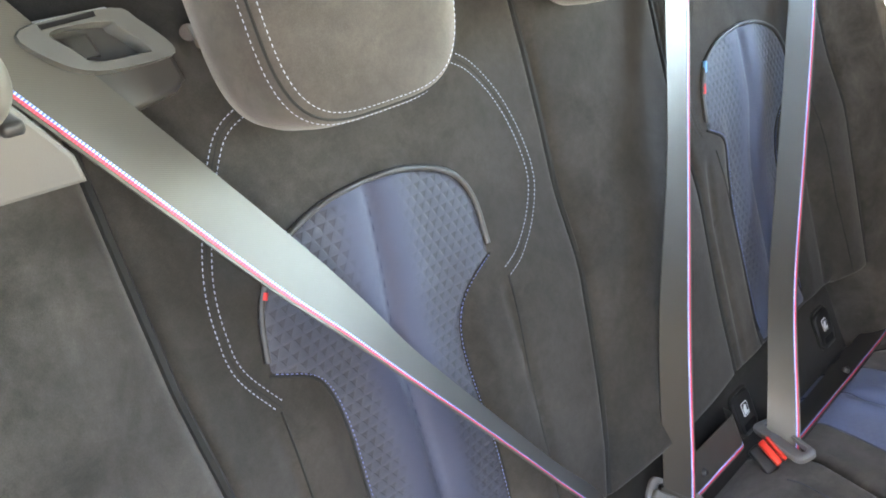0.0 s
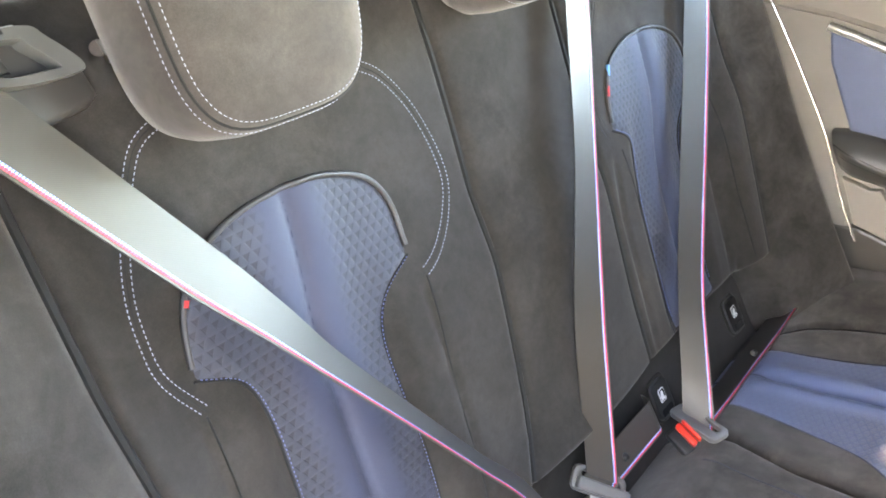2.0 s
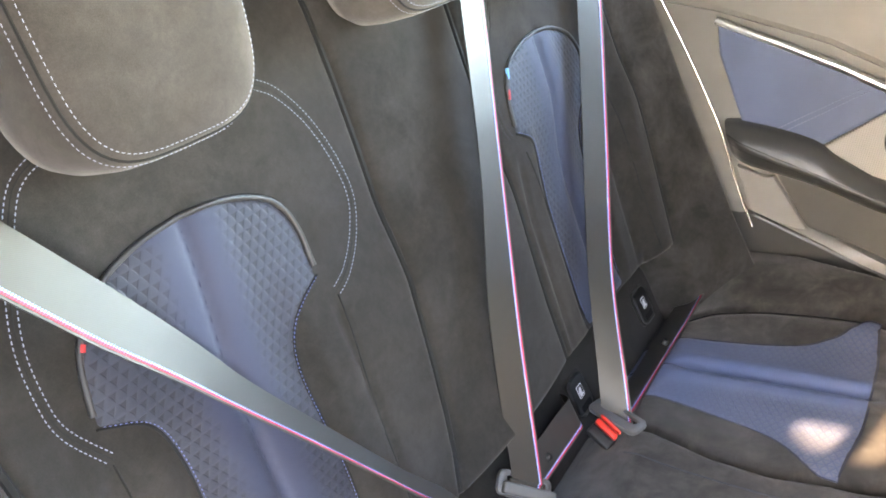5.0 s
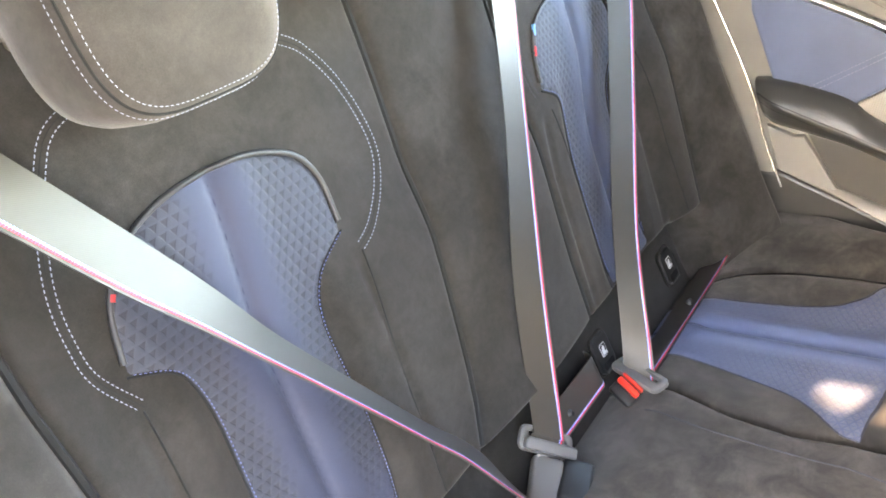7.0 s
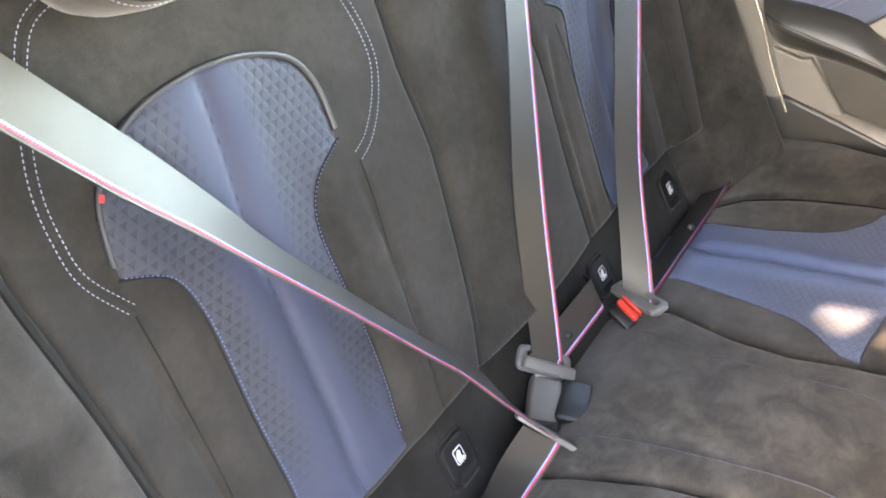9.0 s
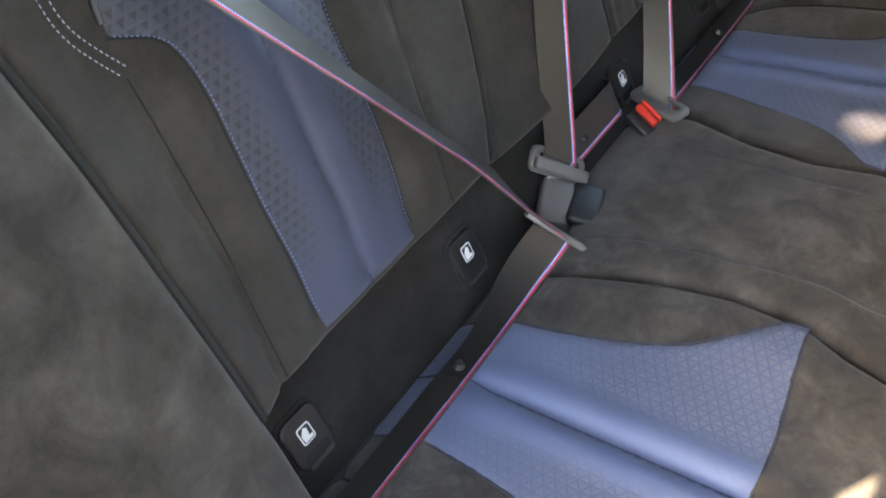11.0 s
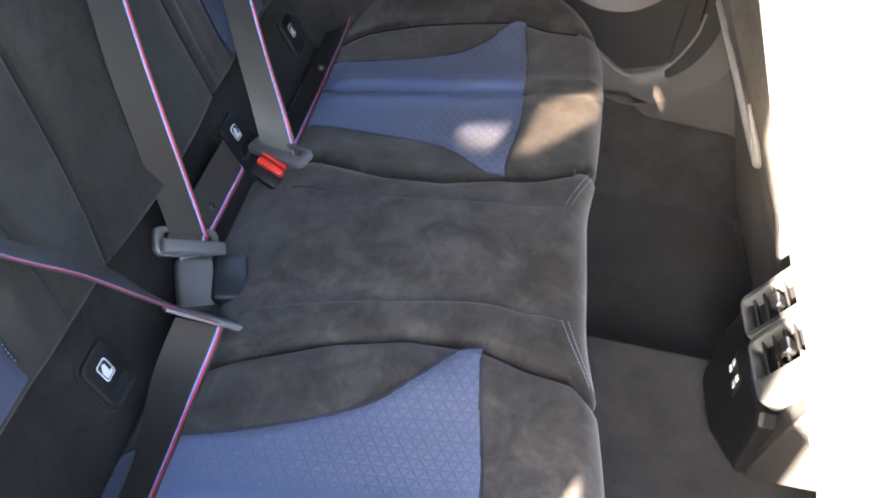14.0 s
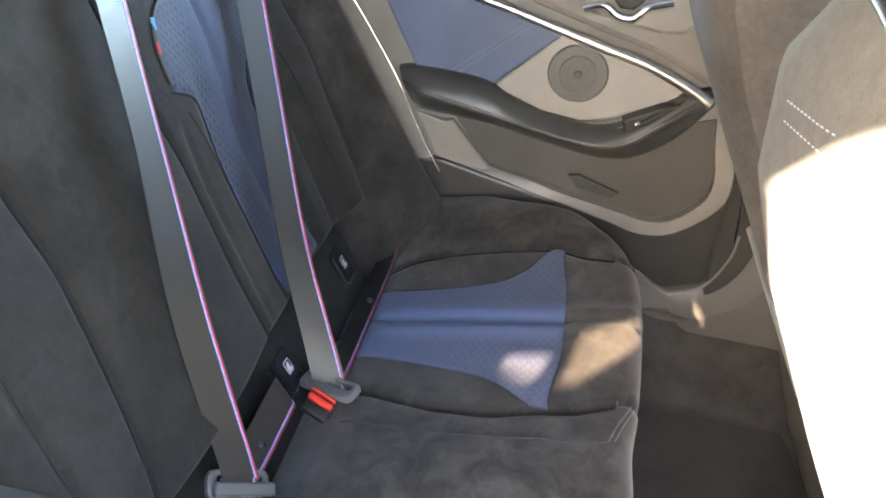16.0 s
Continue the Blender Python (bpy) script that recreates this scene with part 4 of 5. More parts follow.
tongue_ring("tongue", B3, (FA + FB) / 2 + Vector((0.013, -0.006, 0.003)), FB - FA, lie, 0.090, 0.031, 0.009, 0.011, 0.004, GREY_BUCKLE)
attach(part("stop_button", tube([Vector((0.355, -0.075, 0.428)), Vector((0.355, -0.076, 0.4335))], lambda t: 0.0065 - 0.003 * t, 16), BLACK), B3)


# ---- buckles ----
def buckle(at, along, face, body_mat, red, label):
    ob = thing("belt_buckle", at, label, "belt buckle", "rear belt buckles")
    y = along.normalized()
    z = (face - y * face.dot(y)).normalized()
    x = y.cross(z)
    m = Matrix((x, y, z)).transposed().to_4x4()
    m.translation = at
    bm = box_bm((0.040, 0.020, 0.016), 0.004, 3, (0, -0.012, -0.010)) if red else box_bm((0.040, 0.062, 0.020), 0.006, 3, (0, -0.032, 0))
    bmesh.ops.transform(bm, matrix=m, verts=bm.verts)
    attach(part("body", bm, body_mat), ob)
    if red:
        for name, deep, y0, z0 in (("button", 0.009, -0.003, 0.004), ("button_edge", 0.005, 0.0060, 0.0055)):
            bm = box_bm((0.036, deep, 0.013), 0.0028, 3, (0, y0, z0))
            bmesh.ops.transform(bm, matrix=m, verts=bm.verts)
            attach(part(name, bm, REDP, None, "red release button"), ob)
        return ob
    bm = box_bm((0.030, 0.002, 0.010), 0.0007, 2, (0, -0.001, 0.0))
    bmesh.ops.transform(bm, matrix=m, verts=bm.verts)
    attach(part("button", bm, DARK), ob)
    return ob


buckle(Vector((-0.045, -0.030, 0.412)), Vector((0.75, 0.30, 0.35)), Vector((-0.35, -0.35, 0.87)), GREY_BUCKLE, False, "grey seat belt buckle holding the middle belt tongue")
buckle(Vector((0.138, -0.066, 0.411)), Vector((0.80, -0.34, 0.45)), Vector((-0.3, -0.2, 0.9)), BLACK, True, "black seat belt buckle with a red release button")
buckle(Vector((-0.022, -0.064, 0.402)), Vector((0.8, 0.25, 0.10)), Vector((-0.1, -0.1, 0.98)), BLACK, False, "black seat belt buckle lying in the cushion gap")
buckle(Vector((-0.124, -0.060, 0.405)), Vector((-0.7, -0.1, 0.5)), Vector((0.5, 0.2, 0.8)), BLACK, False, "black seat belt buckle holding the tongue beside the cushion")


# ---- front seats ----
SEATBACK = [(0.16, -0.792), (0.22, -0.770), (0.30, -0.740), (0.42, -0.692), (0.50, -0.645), (0.60, -0.588), (0.69, -0.534), (0.79, -0.478), (0.90, -0.420), (0.97, -0.392), (1.04, -0.382), (1.10, -0.40), (1.13, -0.44)]


def front_seat(side, label):
    cx = side * 0.375
    slid = -0.014 if side < 0 else -0.022
    ob = thing("front_seat", (cx, -0.75 + slid, 0.13), label, "car seat", "front seats")

    def half(z):
        return lerp([(0.18, 0.195), (0.24, 0.212), (0.30, 0.225), (0.36, 0.230), (0.42, 0.235), (0.50, 0.235), (0.80, 0.234), (0.95, 0.228), (1.03, 0.205), (1.09, 0.16), (1.13, 0.10)], z)

    rim = [(0.50, 0.178), (0.53, 0.170), (0.60, 0.163), (0.70, 0.158), (0.745, 0.125), (0.79, 0.091), (0.854, 0.022), (0.911, -0.045), (0.95, -0.110)]

    brim = [(-0.17, 0.558), (-0.12, 0.556), (-0.06, 0.548), (0.0, 0.541), (0.05, 0.526), (0.10, 0.508), (0.150, 0.505), (0.176, 0.520)]

    def fn(u, z):
        w = half(z)
        depth = (0.002 + 0.026 * sm(0.42, 0.58, z)) * max(0.0, (abs(u) - 0.62) / 0.38) ** 2.4
        xs = -side * u * w
        inset = min(lerp(rim, z) - xs, xs + 0.185, (z - lerp(brim, xs) - 0.008) * 0.45)
        depth += (0.010 + 0.035 * max(0.0, 0.93 - z)) * sm(0.0, 0.012, inset)
        return Vector((cx + u * w, lerp(SEATBACK, z) - depth + slid, z))
    us = span(-1, 1, 120)
    zs = span(0.195, 1.13, 158)
    attach(part("shell", grid(fn, us[::-1], zs, back=(0, -0.11, 0)), SEAT_REAR), ob)
    # rear map pocket panel with a piped edge
    ring = [(-side * (lerp(rim, z) - 0.012), z, 0) for z in span(0.545, 0.925, 20)] + [(side * 0.172, z, 0) for z in span(0.925, 0.545, 12)]
    ring = [Vector(p) for p in ring]

    def surf(x, z, o):
        p = fn((x - cx) / half(z), z)
        return p + Vector((0, o * 0.9, -o * 0.4))
    poly = [(cx + p.x, p.y) for p in ring]
    attach(part("map_pocket", patch(poly, surf, 0.012, 0.0015, lambda x, z: (x - cx, z), -0.001), SEAT_REAR), ob)
    hem = spline([(cx - side * x, z, 0) for x, z in ((0.186, 0.60), (0.183, 0.56), (0.176, 0.525), (0.150, 0.505), (0.10, 0.508), (0.05, 0.526), (0.0, 0.541), (-0.06, 0.548), (-0.12, 0.556), (-0.17, 0.558))], 8)
    attach(part("piping", tube([Vector((p.x, lerp(SEATBACK, p.y) + slid + 0.001, p.y)) for p in hem], lambda t: 0.0020 + 0.0055 * sm(0.0, 0.25, t), 10), HEM, None, "satin grey piping along the pocket's hem"), ob)
    edge = spline([(cx + e, z, 0) for e, z in ((0.085, 1.087), (0.035, 1.080), (-0.025, 1.068), (-0.075, 1.05), (-0.13, 1.01), (-0.17, 0.94))] if side < 0 else [(cx - e, z, 0) for e, z in ((0.085, 1.087), (0.035, 1.080), (-0.025, 1.068), (-0.075, 1.05), (-0.13, 1.01), (-0.17, 0.94))], 6)
    attach(part("piping", tube([surf(p.x, p.y, 0.002) for p in edge], 0.0022, 8), LOWDOOR, None, "dark grey piping"), ob)
    for sh in (0.0, 0.010):
        line = [fn((x - cx) / half(z), z) + Vector((0, 0.002, 0.001)) for x, z in ((cx - side * 0.107 + side * 0.087 * t, 1.028 + 0.016 * t - sh) for t in span(0, 1, 12))]
        attach(part("stitching", stitches(line, lambda p: Vector((0, 0.9, -0.4)), 0.0036, 0.0034, 0.0007), THREAD, None, "white stitching"), ob)
    base = box_bm((0.44, 0.50, 0.15), 0.04, 3, (cx, -1.06 + slid, 0.30))
    attach(part("seat_base", base, DARK), ob)
    for e in (-1, 1):
        attach(part("seat_rail", box_bm((0.04, 0.52, 0.10), 0.008, 2, (cx + e * 0.19, -1.25 + slid * 0.5, 0.18)), BLACK), ob)
    return ob


front_seat(-1, "suede front seat seen from behind in strong sunlight")
front_seat(1, "suede front seat seen from behind in the shade")


# ---- centre console with rear air vents ----
CON = thing("centre_console", (0, -0.80, 0.22), "black centre console end with rear air vents and USB sockets", "centre console")


def con_poly(name, pts, y0, y1, mat, bev=0.004, label=""):
    return attach(part(name, prism(pts, lambda a, c: Vector((a, y0 - 0.5 * max(0.0, c - 0.415), c)), lambda a, c: Vector((a, y1, c)), bev), mat, None, label, smooth=False), CON)


con_poly("body", [(-0.106, 0.500), (0.066, 0.500), (0.078, 0.42), (0.078, 0.30), (0.060, 0.262), (-0.020, 0.262), (-0.112, 0.310), (-0.122, 0.42)], -0.672, -1.2, LOWDOOR, 0.008)
con_poly("lower_cover", [(0.058, 0.418), (0.066, 0.36), (0.066, 0.284), (0.055, 0.268), (-0.018, 0.268), (-0.030, 0.273), (-0.112, 0.318), (-0.104, 0.392), (-0.092, 0.402), (-0.034, 0.398)], -0.660, -0.70, BLACK, 0.006, "black lower cover")
VENT_UP = Vector((0, -0.447, 0.894))
VENT_OUT = Vector((0, 0.894, 0.447))


def vent_at(x, v, o):
    return Vector((x, -0.655, 0.412)) + VENT_UP * v + VENT_OUT * o


def vent(frame_x, hole_x):
    """One louvre: a satin surround with a deep opening, level vanes and a thumb knob."""
    fm, hm = sum(frame_x) / 2, sum(hole_x) / 2
    outer, hole = rounded(frame_x[1] - frame_x[0], 0.096, 0.012, (fm, 0.048)), rounded(hole_x[1] - hole_x[0], 0.078, 0.007, (hm, 0.0435))
    bm = bmesh.new()
    loops = []
    for ring, m, k, o in ((outer, fm, 1.0, -0.020), (outer, fm, 1.0, -0.003), (outer, fm, 0.96, 0.0015), (hole, hm, 1.06, 0.0015), (hole, hm, 1.0, -0.001), (hole, hm, 0.96, -0.018)):
        loops.append([bm.verts.new(vent_at(m + (a - m) * k, 0.0425 + (c - 0.0425) * k, o)) for a, c in ring])
    for p, q in zip(loops, loops[1:]):
        for i in range(len(p)):
            j = (i + 1) % len(p)
            bm.faces.new((p[i], p[j], q[j], q[i]))
    bmesh.ops.recalc_face_normals(bm, faces=bm.faces)
    attach(part("vent_frame", bm, HANDLE, None, "satin grey vent surround"), CON)
    plate = prism(rounded(hole_x[1] - hole_x[0] + 0.004, 0.078, 0.007, (hm, 0.042)), lambda a, c: vent_at(a, c, -0.0165), lambda a, c: vent_at(a, c, -0.021))
    attach(part("vent_opening", plate, SEAM, None, "dark vent opening", smooth=False), CON)
    half = (hole_x[1] - hole_x[0]) / 2 - 0.0008
    for k in range(5):
        v = 0.0125 + 0.0142 * k
        bm = bmesh.new()
        low = [vent_at(hm + e * half, v + dv, o) for e, dv, o in ((-1, -0.001, -0.016), (1, -0.001, -0.016), (1, 0.0035, -0.0035), (-1, 0.0035, -0.0035))]
        vs = [bm.verts.new(p) for p in low] + [bm.verts.new(p + VENT_UP * 0.0030) for p in low]
        for f in ((0, 1, 2, 3), (7, 6, 5, 4), (0, 4, 5, 1), (1, 5, 6, 2), (2, 6, 7, 3), (3, 7, 4, 0)):
            bm.faces.new([vs[i] for i in f])
        bmesh.ops.recalc_face_normals(bm, faces=bm.faces)
        attach(part("vent_slat", bm, DARK, smooth=False), CON)
    knob = prism(rounded(0.020, 0.013, 0.004, (hm, 0.046)), lambda a, c: vent_at(a, c, 0.001), lambda a, c: vent_at(a, c, -0.010), 0.0025)
    attach(part("vent_knob", knob, STEEL, None, "bright metal thumb knob"), CON)


vent((-0.001, 0.064), (0.008, 0.055))
vent((-0.094, -0.002), (-0.062, -0.011))
con_poly("usb_socket", [(0.014, 0.377), (0.014, 0.352), (-0.033, 0.350), (-0.033, 0.377)], -0.6585, -0.668, DARK, 0.001)
for x in (-0.021, 0.003):
    con_poly("usb_mark", [(x - 0.0045, 0.362), (x - 0.0045, 0.3555), (x + 0.0035, 0.3555), (x + 0.0035, 0.362)], -0.6575, -0.664, WHITE, 0.0)
    con_poly("usb_mark", [(x - 0.004, 0.373), (x - 0.004, 0.366), (x + 0.003, 0.366), (x + 0.003, 0.373)], -0.6575, -0.664, WHITE, 0.0)


# ---- car floor ----
def floor_z(x, y):
    a = abs(x)
    z = 0.13 + 0.11 * (1 - sm(0.125, 0.155, a))
    z += 0.16 * sm(0.60, 0.70, a)
    return z


floor_ob = part("floor", flip_out(grid(lambda x, y: Vector((x, y, floor_z(x, y) + 0.002 * noise.noise((x * 9, y * 9, 0)))), span(-0.72, 0.72, 96), span(-1.7, 0.0, 40))), CARPET)
tagged(floor_ob, "dark carpet with a raised tunnel in the middle", "floor", kind="structure")


def floor_mat(side):
    pts = spline([(x, y, 0) for x, y in [(0.19, -0.50), (0.56, -0.50), (0.585, -0.62), (0.58, -0.77), (0.55, -0.82), (0.21, -0.82), (0.185, -0.77)]], 5, True)
    ob = part("floor_mat", prism([(side * p.x, p.y) for p in pts], lambda x, y: Vector((x, y, 0.142)), lambda x, y: Vector((x, y, 0.1335)), 0.003), MAT_D, smooth=False)
    return tagged(ob, "black carpet mat lying in the rear footwell", "floor mat", "rear floor mats")


floor_mat(-1)
floor_mat(1)


# ---- far rear door ----
DOOR = thing("door_1", (0.70, -0.3, 0.30), "closed rear door with grey trim, blue leather insert, armrest and speaker", "car door", kind="structure")


def dplate(name, pts, x0, x1, mat, bev=0.004, smooth_n=0, label="", parent=DOOR, seg=2):
    ring = [(p[0], p[1]) for p in (spline([(*p, 0) for p in pts], smooth_n, True) if smooth_n else [Vector((*p, 0)) for p in pts])]
    return attach(part(name, prism(ring, lambda y, z: Vector((x0, y, z)), lambda y, z: Vector((x1, y, z)), bev, seg), mat, None, label, smooth=False), parent)


dplate("panel", [(0.30, 1.00), (0.30, 0.48), (-0.10, 0.48), (-0.10, 0.52), (-0.349, 0.465), (-0.487, 0.445), (-0.56, 0.46), (-0.612, 0.515), (-0.648, 0.565), (-0.600, 0.70), (-0.59, 1.00)], 0.700, 0.78, GREYP, 0.010)
dplate("lower_panel", [(0.30, 0.482), (0.30, 0.30), (-0.15, 0.30), (-0.36, 0.37), (-0.46, 0.350), (-0.557, 0.330), (-0.625, 0.355), (-0.662, 0.445), (-0.658, 0.50), (-0.640, 0.575), (-0.612, 0.520), (-0.56, 0.464), (-0.487, 0.449), (-0.349, 0.469), (-0.117, 0.518)], 0.6985, 0.78, LOWDOOR, 0.006, 0, "charcoal plastic lower door")
attach(part("edge_strip", tube(spline([(0.686, -0.653, 0.458), (0.685, -0.650, 0.485), (0.685, -0.647, 0.514), (0.685, -0.641, 0.545), (0.685, -0.634, 0.567)], 8), lambda t: 0.0012 + 0.0034 * math.sin(math.pi * (0.1 + 0.8 * t)), 8), CHROME, None, "thin bright edge strip"), DOOR)


def sill_cove():
    """The hollow between the door's lower edge and the sill plate."""
    inner = spline([(-0.44, 0.392, 0), (-0.494, 0.366, 0), (-0.554, 0.334, 0), (-0.584, 0.336, 0), (-0.628, 0.364, 0), (-0.653, 0.423, 0), (-0.656, 0.470, 0), (-0.642, 0.557, 0), (-0.630, 0.64, 0)], 6)
    outer = spline([(-0.44, 0.335, 0), (-0.50, 0.306, 0), (-0.565, 0.287, 0), (-0.620, 0.300, 0), (-0.685, 0.341, 0), (-0.722, 0.385, 0), (-0.738, 0.46, 0), (-0.735, 0.56, 0), (-0.72, 0.64, 0)], 6)
    us = span(0, len(inner) - 1, len(inner) - 1)
    sect = [(-0.3, 0.712), (-0.02, 0.699), (0.0, 0.694), (0.10, 0.700), (0.45, 0.690), (0.80, 0.672), (1.0, 0.660)]

    def fn(q, i):
        a, b = inner[int(i)], outer[int(i)]
        p = a + (b - a) * q
        return Vector((lerp(sect, q), p.x, p.y))
    return grid(fn, [-0.3, -0.02, 0, 0.06, 0.12, 0.25, 0.45, 0.65, 0.82, 1.0], us)


tagged(part("trim_sill_cove", sill_cove(), SILL), "grey plastic cove along the door's lower edge", "trim", kind="structure")
attach(part("door_seal", tube([Vector((0.6925, p[0], p[1])) for p in spline([(-0.50, 0.362, 0), (-0.554, 0.331, 0), (-0.584, 0.333, 0), (-0.629, 0.361, 0), (-0.656, 0.423, 0), (-0.659, 0.470, 0)], 8)], 0.0036, 8), GREYP, None, "grey rubber door seal"), DOOR)
dplate("upper_roll", [(0.30, 1.00), (0.30, 0.862), (0.02, 0.858), (-0.16, 0.838), (-0.30, 0.802), (-0.45, 0.765), (-0.55, 0.722), (-0.585, 0.72), (-0.59, 1.00)], 0.682, 0.715, GREYP, 0.012)
dplate("blue_insert", [(0.018, 0.842), (0.004, 0.79), (-0.059, 0.680), (-0.12, 0.672), (-0.190, 0.672), (-0.248, 0.730), (-0.298, 0.777), (-0.157, 0.812)], 0.688, 0.71, DOOR_BLUE, 0.005, 0, "blue leather insert")
for a, b in (((-0.108, 0.679), (-0.229, 0.783)), ((-0.120, 0.677), (-0.238, 0.781))):
    line = [Vector((0.6872, a[0] + (b[0] - a[0]) * t, a[1] + (b[1] - a[1]) * t)) for t in span(0, 1, 12)]
    attach(part("stitching", stitches(line, lambda p: Vector((-1, 0, 0)), 0.0042, 0.0016, 0.0016), DOOR_THREAD), DOOR)
CREASE = [(-0.192, 0.672), (-0.222, 0.660), (-0.277, 0.641), (-0.345, 0.634), (-0.403, 0.648), (-0.452, 0.674), (-0.492, 0.694)]
dplate("grille_panel", [(-0.292, 0.775), (-0.40, 0.752), (-0.470, 0.728), (-0.500, 0.712)] + CREASE[::-1], 0.690, 0.71, GRILLE, 0.003, 0, "perforated light grey trim")


def grille_lip():
    """The perforated trim turns out towards the armrest below its crease."""
    top = spline([(*p, 0) for p in CREASE], 8)
    low = spline([(-0.186, 0.674, 0), (-0.222, 0.652, 0), (-0.272, 0.634, 0), (-0.350, 0.624, 0), (-0.410, 0.640, 0), (-0.462, 0.676, 0), (-0.506, 0.704, 0)], 8)

    def fn(q, i):
        a, b = top[int(i)], low[int(i)]
        p = a + (b - a) * q
        return Vector((0.6895 - 0.020 * q, p.x, p.y))
    return grid(fn, span(0, 1, 4), span(0, len(top) - 1, len(top) - 1))


attach(part("grille_lip", grille_lip(), GRILLE, None, "perforated light grey lip"), DOOR)
dplate("speaker", [(-0.327 + 0.050 * math.cos(a), 0.7145 + 0.049 * math.sin(a)) for a in span(0, 2 * math.pi * 47 / 48, 47)], 0.6865, 0.70, SPEAKER, 0.003, 0, "round speaker mesh")
for r0, x0, m in ((0.031, 0.6848, SPEAKER), (0.0065, 0.6825, POCKET)):
    dplate("speaker_dome", [(-0.327 + r0 * math.cos(a), 0.7145 + r0 * math.sin(a)) for a in span(0, 2 * math.pi * 31 / 32, 31)], x0, 0.69, m, 0.0018)
ch = spline([(0.685, 0.02, 0.846), (0.683, -0.153, 0.815), (0.682, -0.238, 0.796), (0.681, -0.343, 0.770), (0.680, -0.438, 0.748), (0.678, -0.508, 0.721), (0.676, -0.545, 0.702)], 8)
attach(part("chrome_strip", tube(ch, lambda t: 0.0066 + 0.0030 * t, 12), SATIN, None, "bright chrome strip"), DOOR)


def armrest():
    """A padded rail: a flat top, a seam along its edge and a face that turns under."""
    top = spline([(-0.030, 0.681, 0), (-0.061, 0.687, 0), (-0.123, 0.687, 0), (-0.183, 0.680, 0), (-0.222, 0.660, 0), (-0.272, 0.643, 0), (-0.350, 0.633, 0), (-0.405, 0.645, 0), (-0.460, 0.680, 0), (-0.505, 0.708, 0), (-0.550, 0.728, 0)], 6)
    edge = spline([(-0.040, 0.664, 0), (-0.070, 0.659, 0), (-0.131, 0.648, 0), (-0.199, 0.637, 0), (-0.240, 0.629, 0), (-0.290, 0.621, 0), (-0.363, 0.613, 0), (-0.420, 0.622, 0), (-0.474, 0.660, 0), (-0.515, 0.692, 0), (-0.551, 0.718, 0)], 6)
    bot = spline([(-0.062, 0.618, 0), (-0.085, 0.613, 0), (-0.140, 0.611, 0), (-0.205, 0.607, 0), (-0.250, 0.599, 0), (-0.300, 0.590, 0), (-0.380, 0.580, 0), (-0.440, 0.586, 0), (-0.495, 0.618, 0), (-0.530, 0.655, 0), (-0.556, 0.695, 0)], 6)
    bm = bmesh.new()
    rows, seams = [], ([], [])
    for i, (a, e, b) in enumerate(zip(top, edge, bot)):
        k = i / (len(top) - 1)
        reach = 0.052 * (0.72 + 0.28 * sm(0.0, 0.12, k)) * (1 - 0.62 * sm(0.62, 1.0, k))
        ring = []
        for p, q, f, d in ((a, e, 0.0, 0.0), (a, e, 0.0, 0.45), (a, e, 0.12, 0.62), (a, e, 0.55, 0.84), (a, e, 0.90, 0.97), (a, e, 0.985, 0.985), (a, e, 1.0, 0.965), (e, b, 0.02, 0.985), (e, b, 0.10, 1.0), (e, b, 0.24, 0.985), (e, b, 0.30, 0.95), (e, b, 0.65, 0.82), (e, b, 0.92, 0.60), (b, b, 0.0, 0.0)):
            c = p + (q - p) * f
            ring.append(bm.verts.new((0.703 - d * reach, c.x, c.y)))
        rows.append(ring)
        c = e + (b - e) * 0.27
        seams[0].append(Vector((0.7032 - 0.968 * reach, e.x, e.y)))
        seams[1].append(Vector((0.7035 - 0.968 * reach, c.x, c.y)))
    for r, q in zip(rows, rows[1:]):
        for k in range(len(r) - 1):
            bm.faces.new((r[k], r[k + 1], q[k + 1], q[k]))
    bm.faces.new(rows[0])
    bm.faces.new(rows[-1][::-1])
    bmesh.ops.recalc_face_normals(bm, faces=bm.faces)
    attach(part("armrest", bm, ARM, None, "padded dark armrest"), DOOR)
    attach(part("seam", tube(seams[0], 0.0013, 6), SEAM), DOOR)
    attach(part("seam", tube(seams[1], 0.0007, 6), SEAM), DOOR)


armrest()
dplate("switch_recess", [(-0.412, 0.655), (-0.420, 0.636), (-0.458, 0.656), (-0.498, 0.696), (-0.470, 0.688)], 0.664, 0.70, BLACK, 0.003)
attach(part("window_switch", tube([Vector((0.6615, -0.438, 0.656)), Vector((0.6600, -0.448, 0.664)), Vector((0.6615, -0.470, 0.683))], 0.0042, 10, False, 0.6), DARK), DOOR)
attach(part("switch_tip", tube([Vector((0.6595, -0.434, 0.655)), Vector((0.6590, -0.441, 0.660))], 0.0036, 10), CHROME, None, "small chrome switch tip"), DOOR)
dplate("pocket_recess", [(-0.132, 0.604), (-0.200, 0.522), (-0.272, 0.506), (-0.397, 0.484), (-0.490, 0.468), (-0.540, 0.480), (-0.590, 0.535), (-0.592, 0.580), (-0.575, 0.640), (-0.566, 0.672), (-0.53, 0.66), (-0.49, 0.62), (-0.43, 0.59), (-0.35, 0.585), (-0.25, 0.60)], 0.6965, 0.71, POCKET, 0.003)


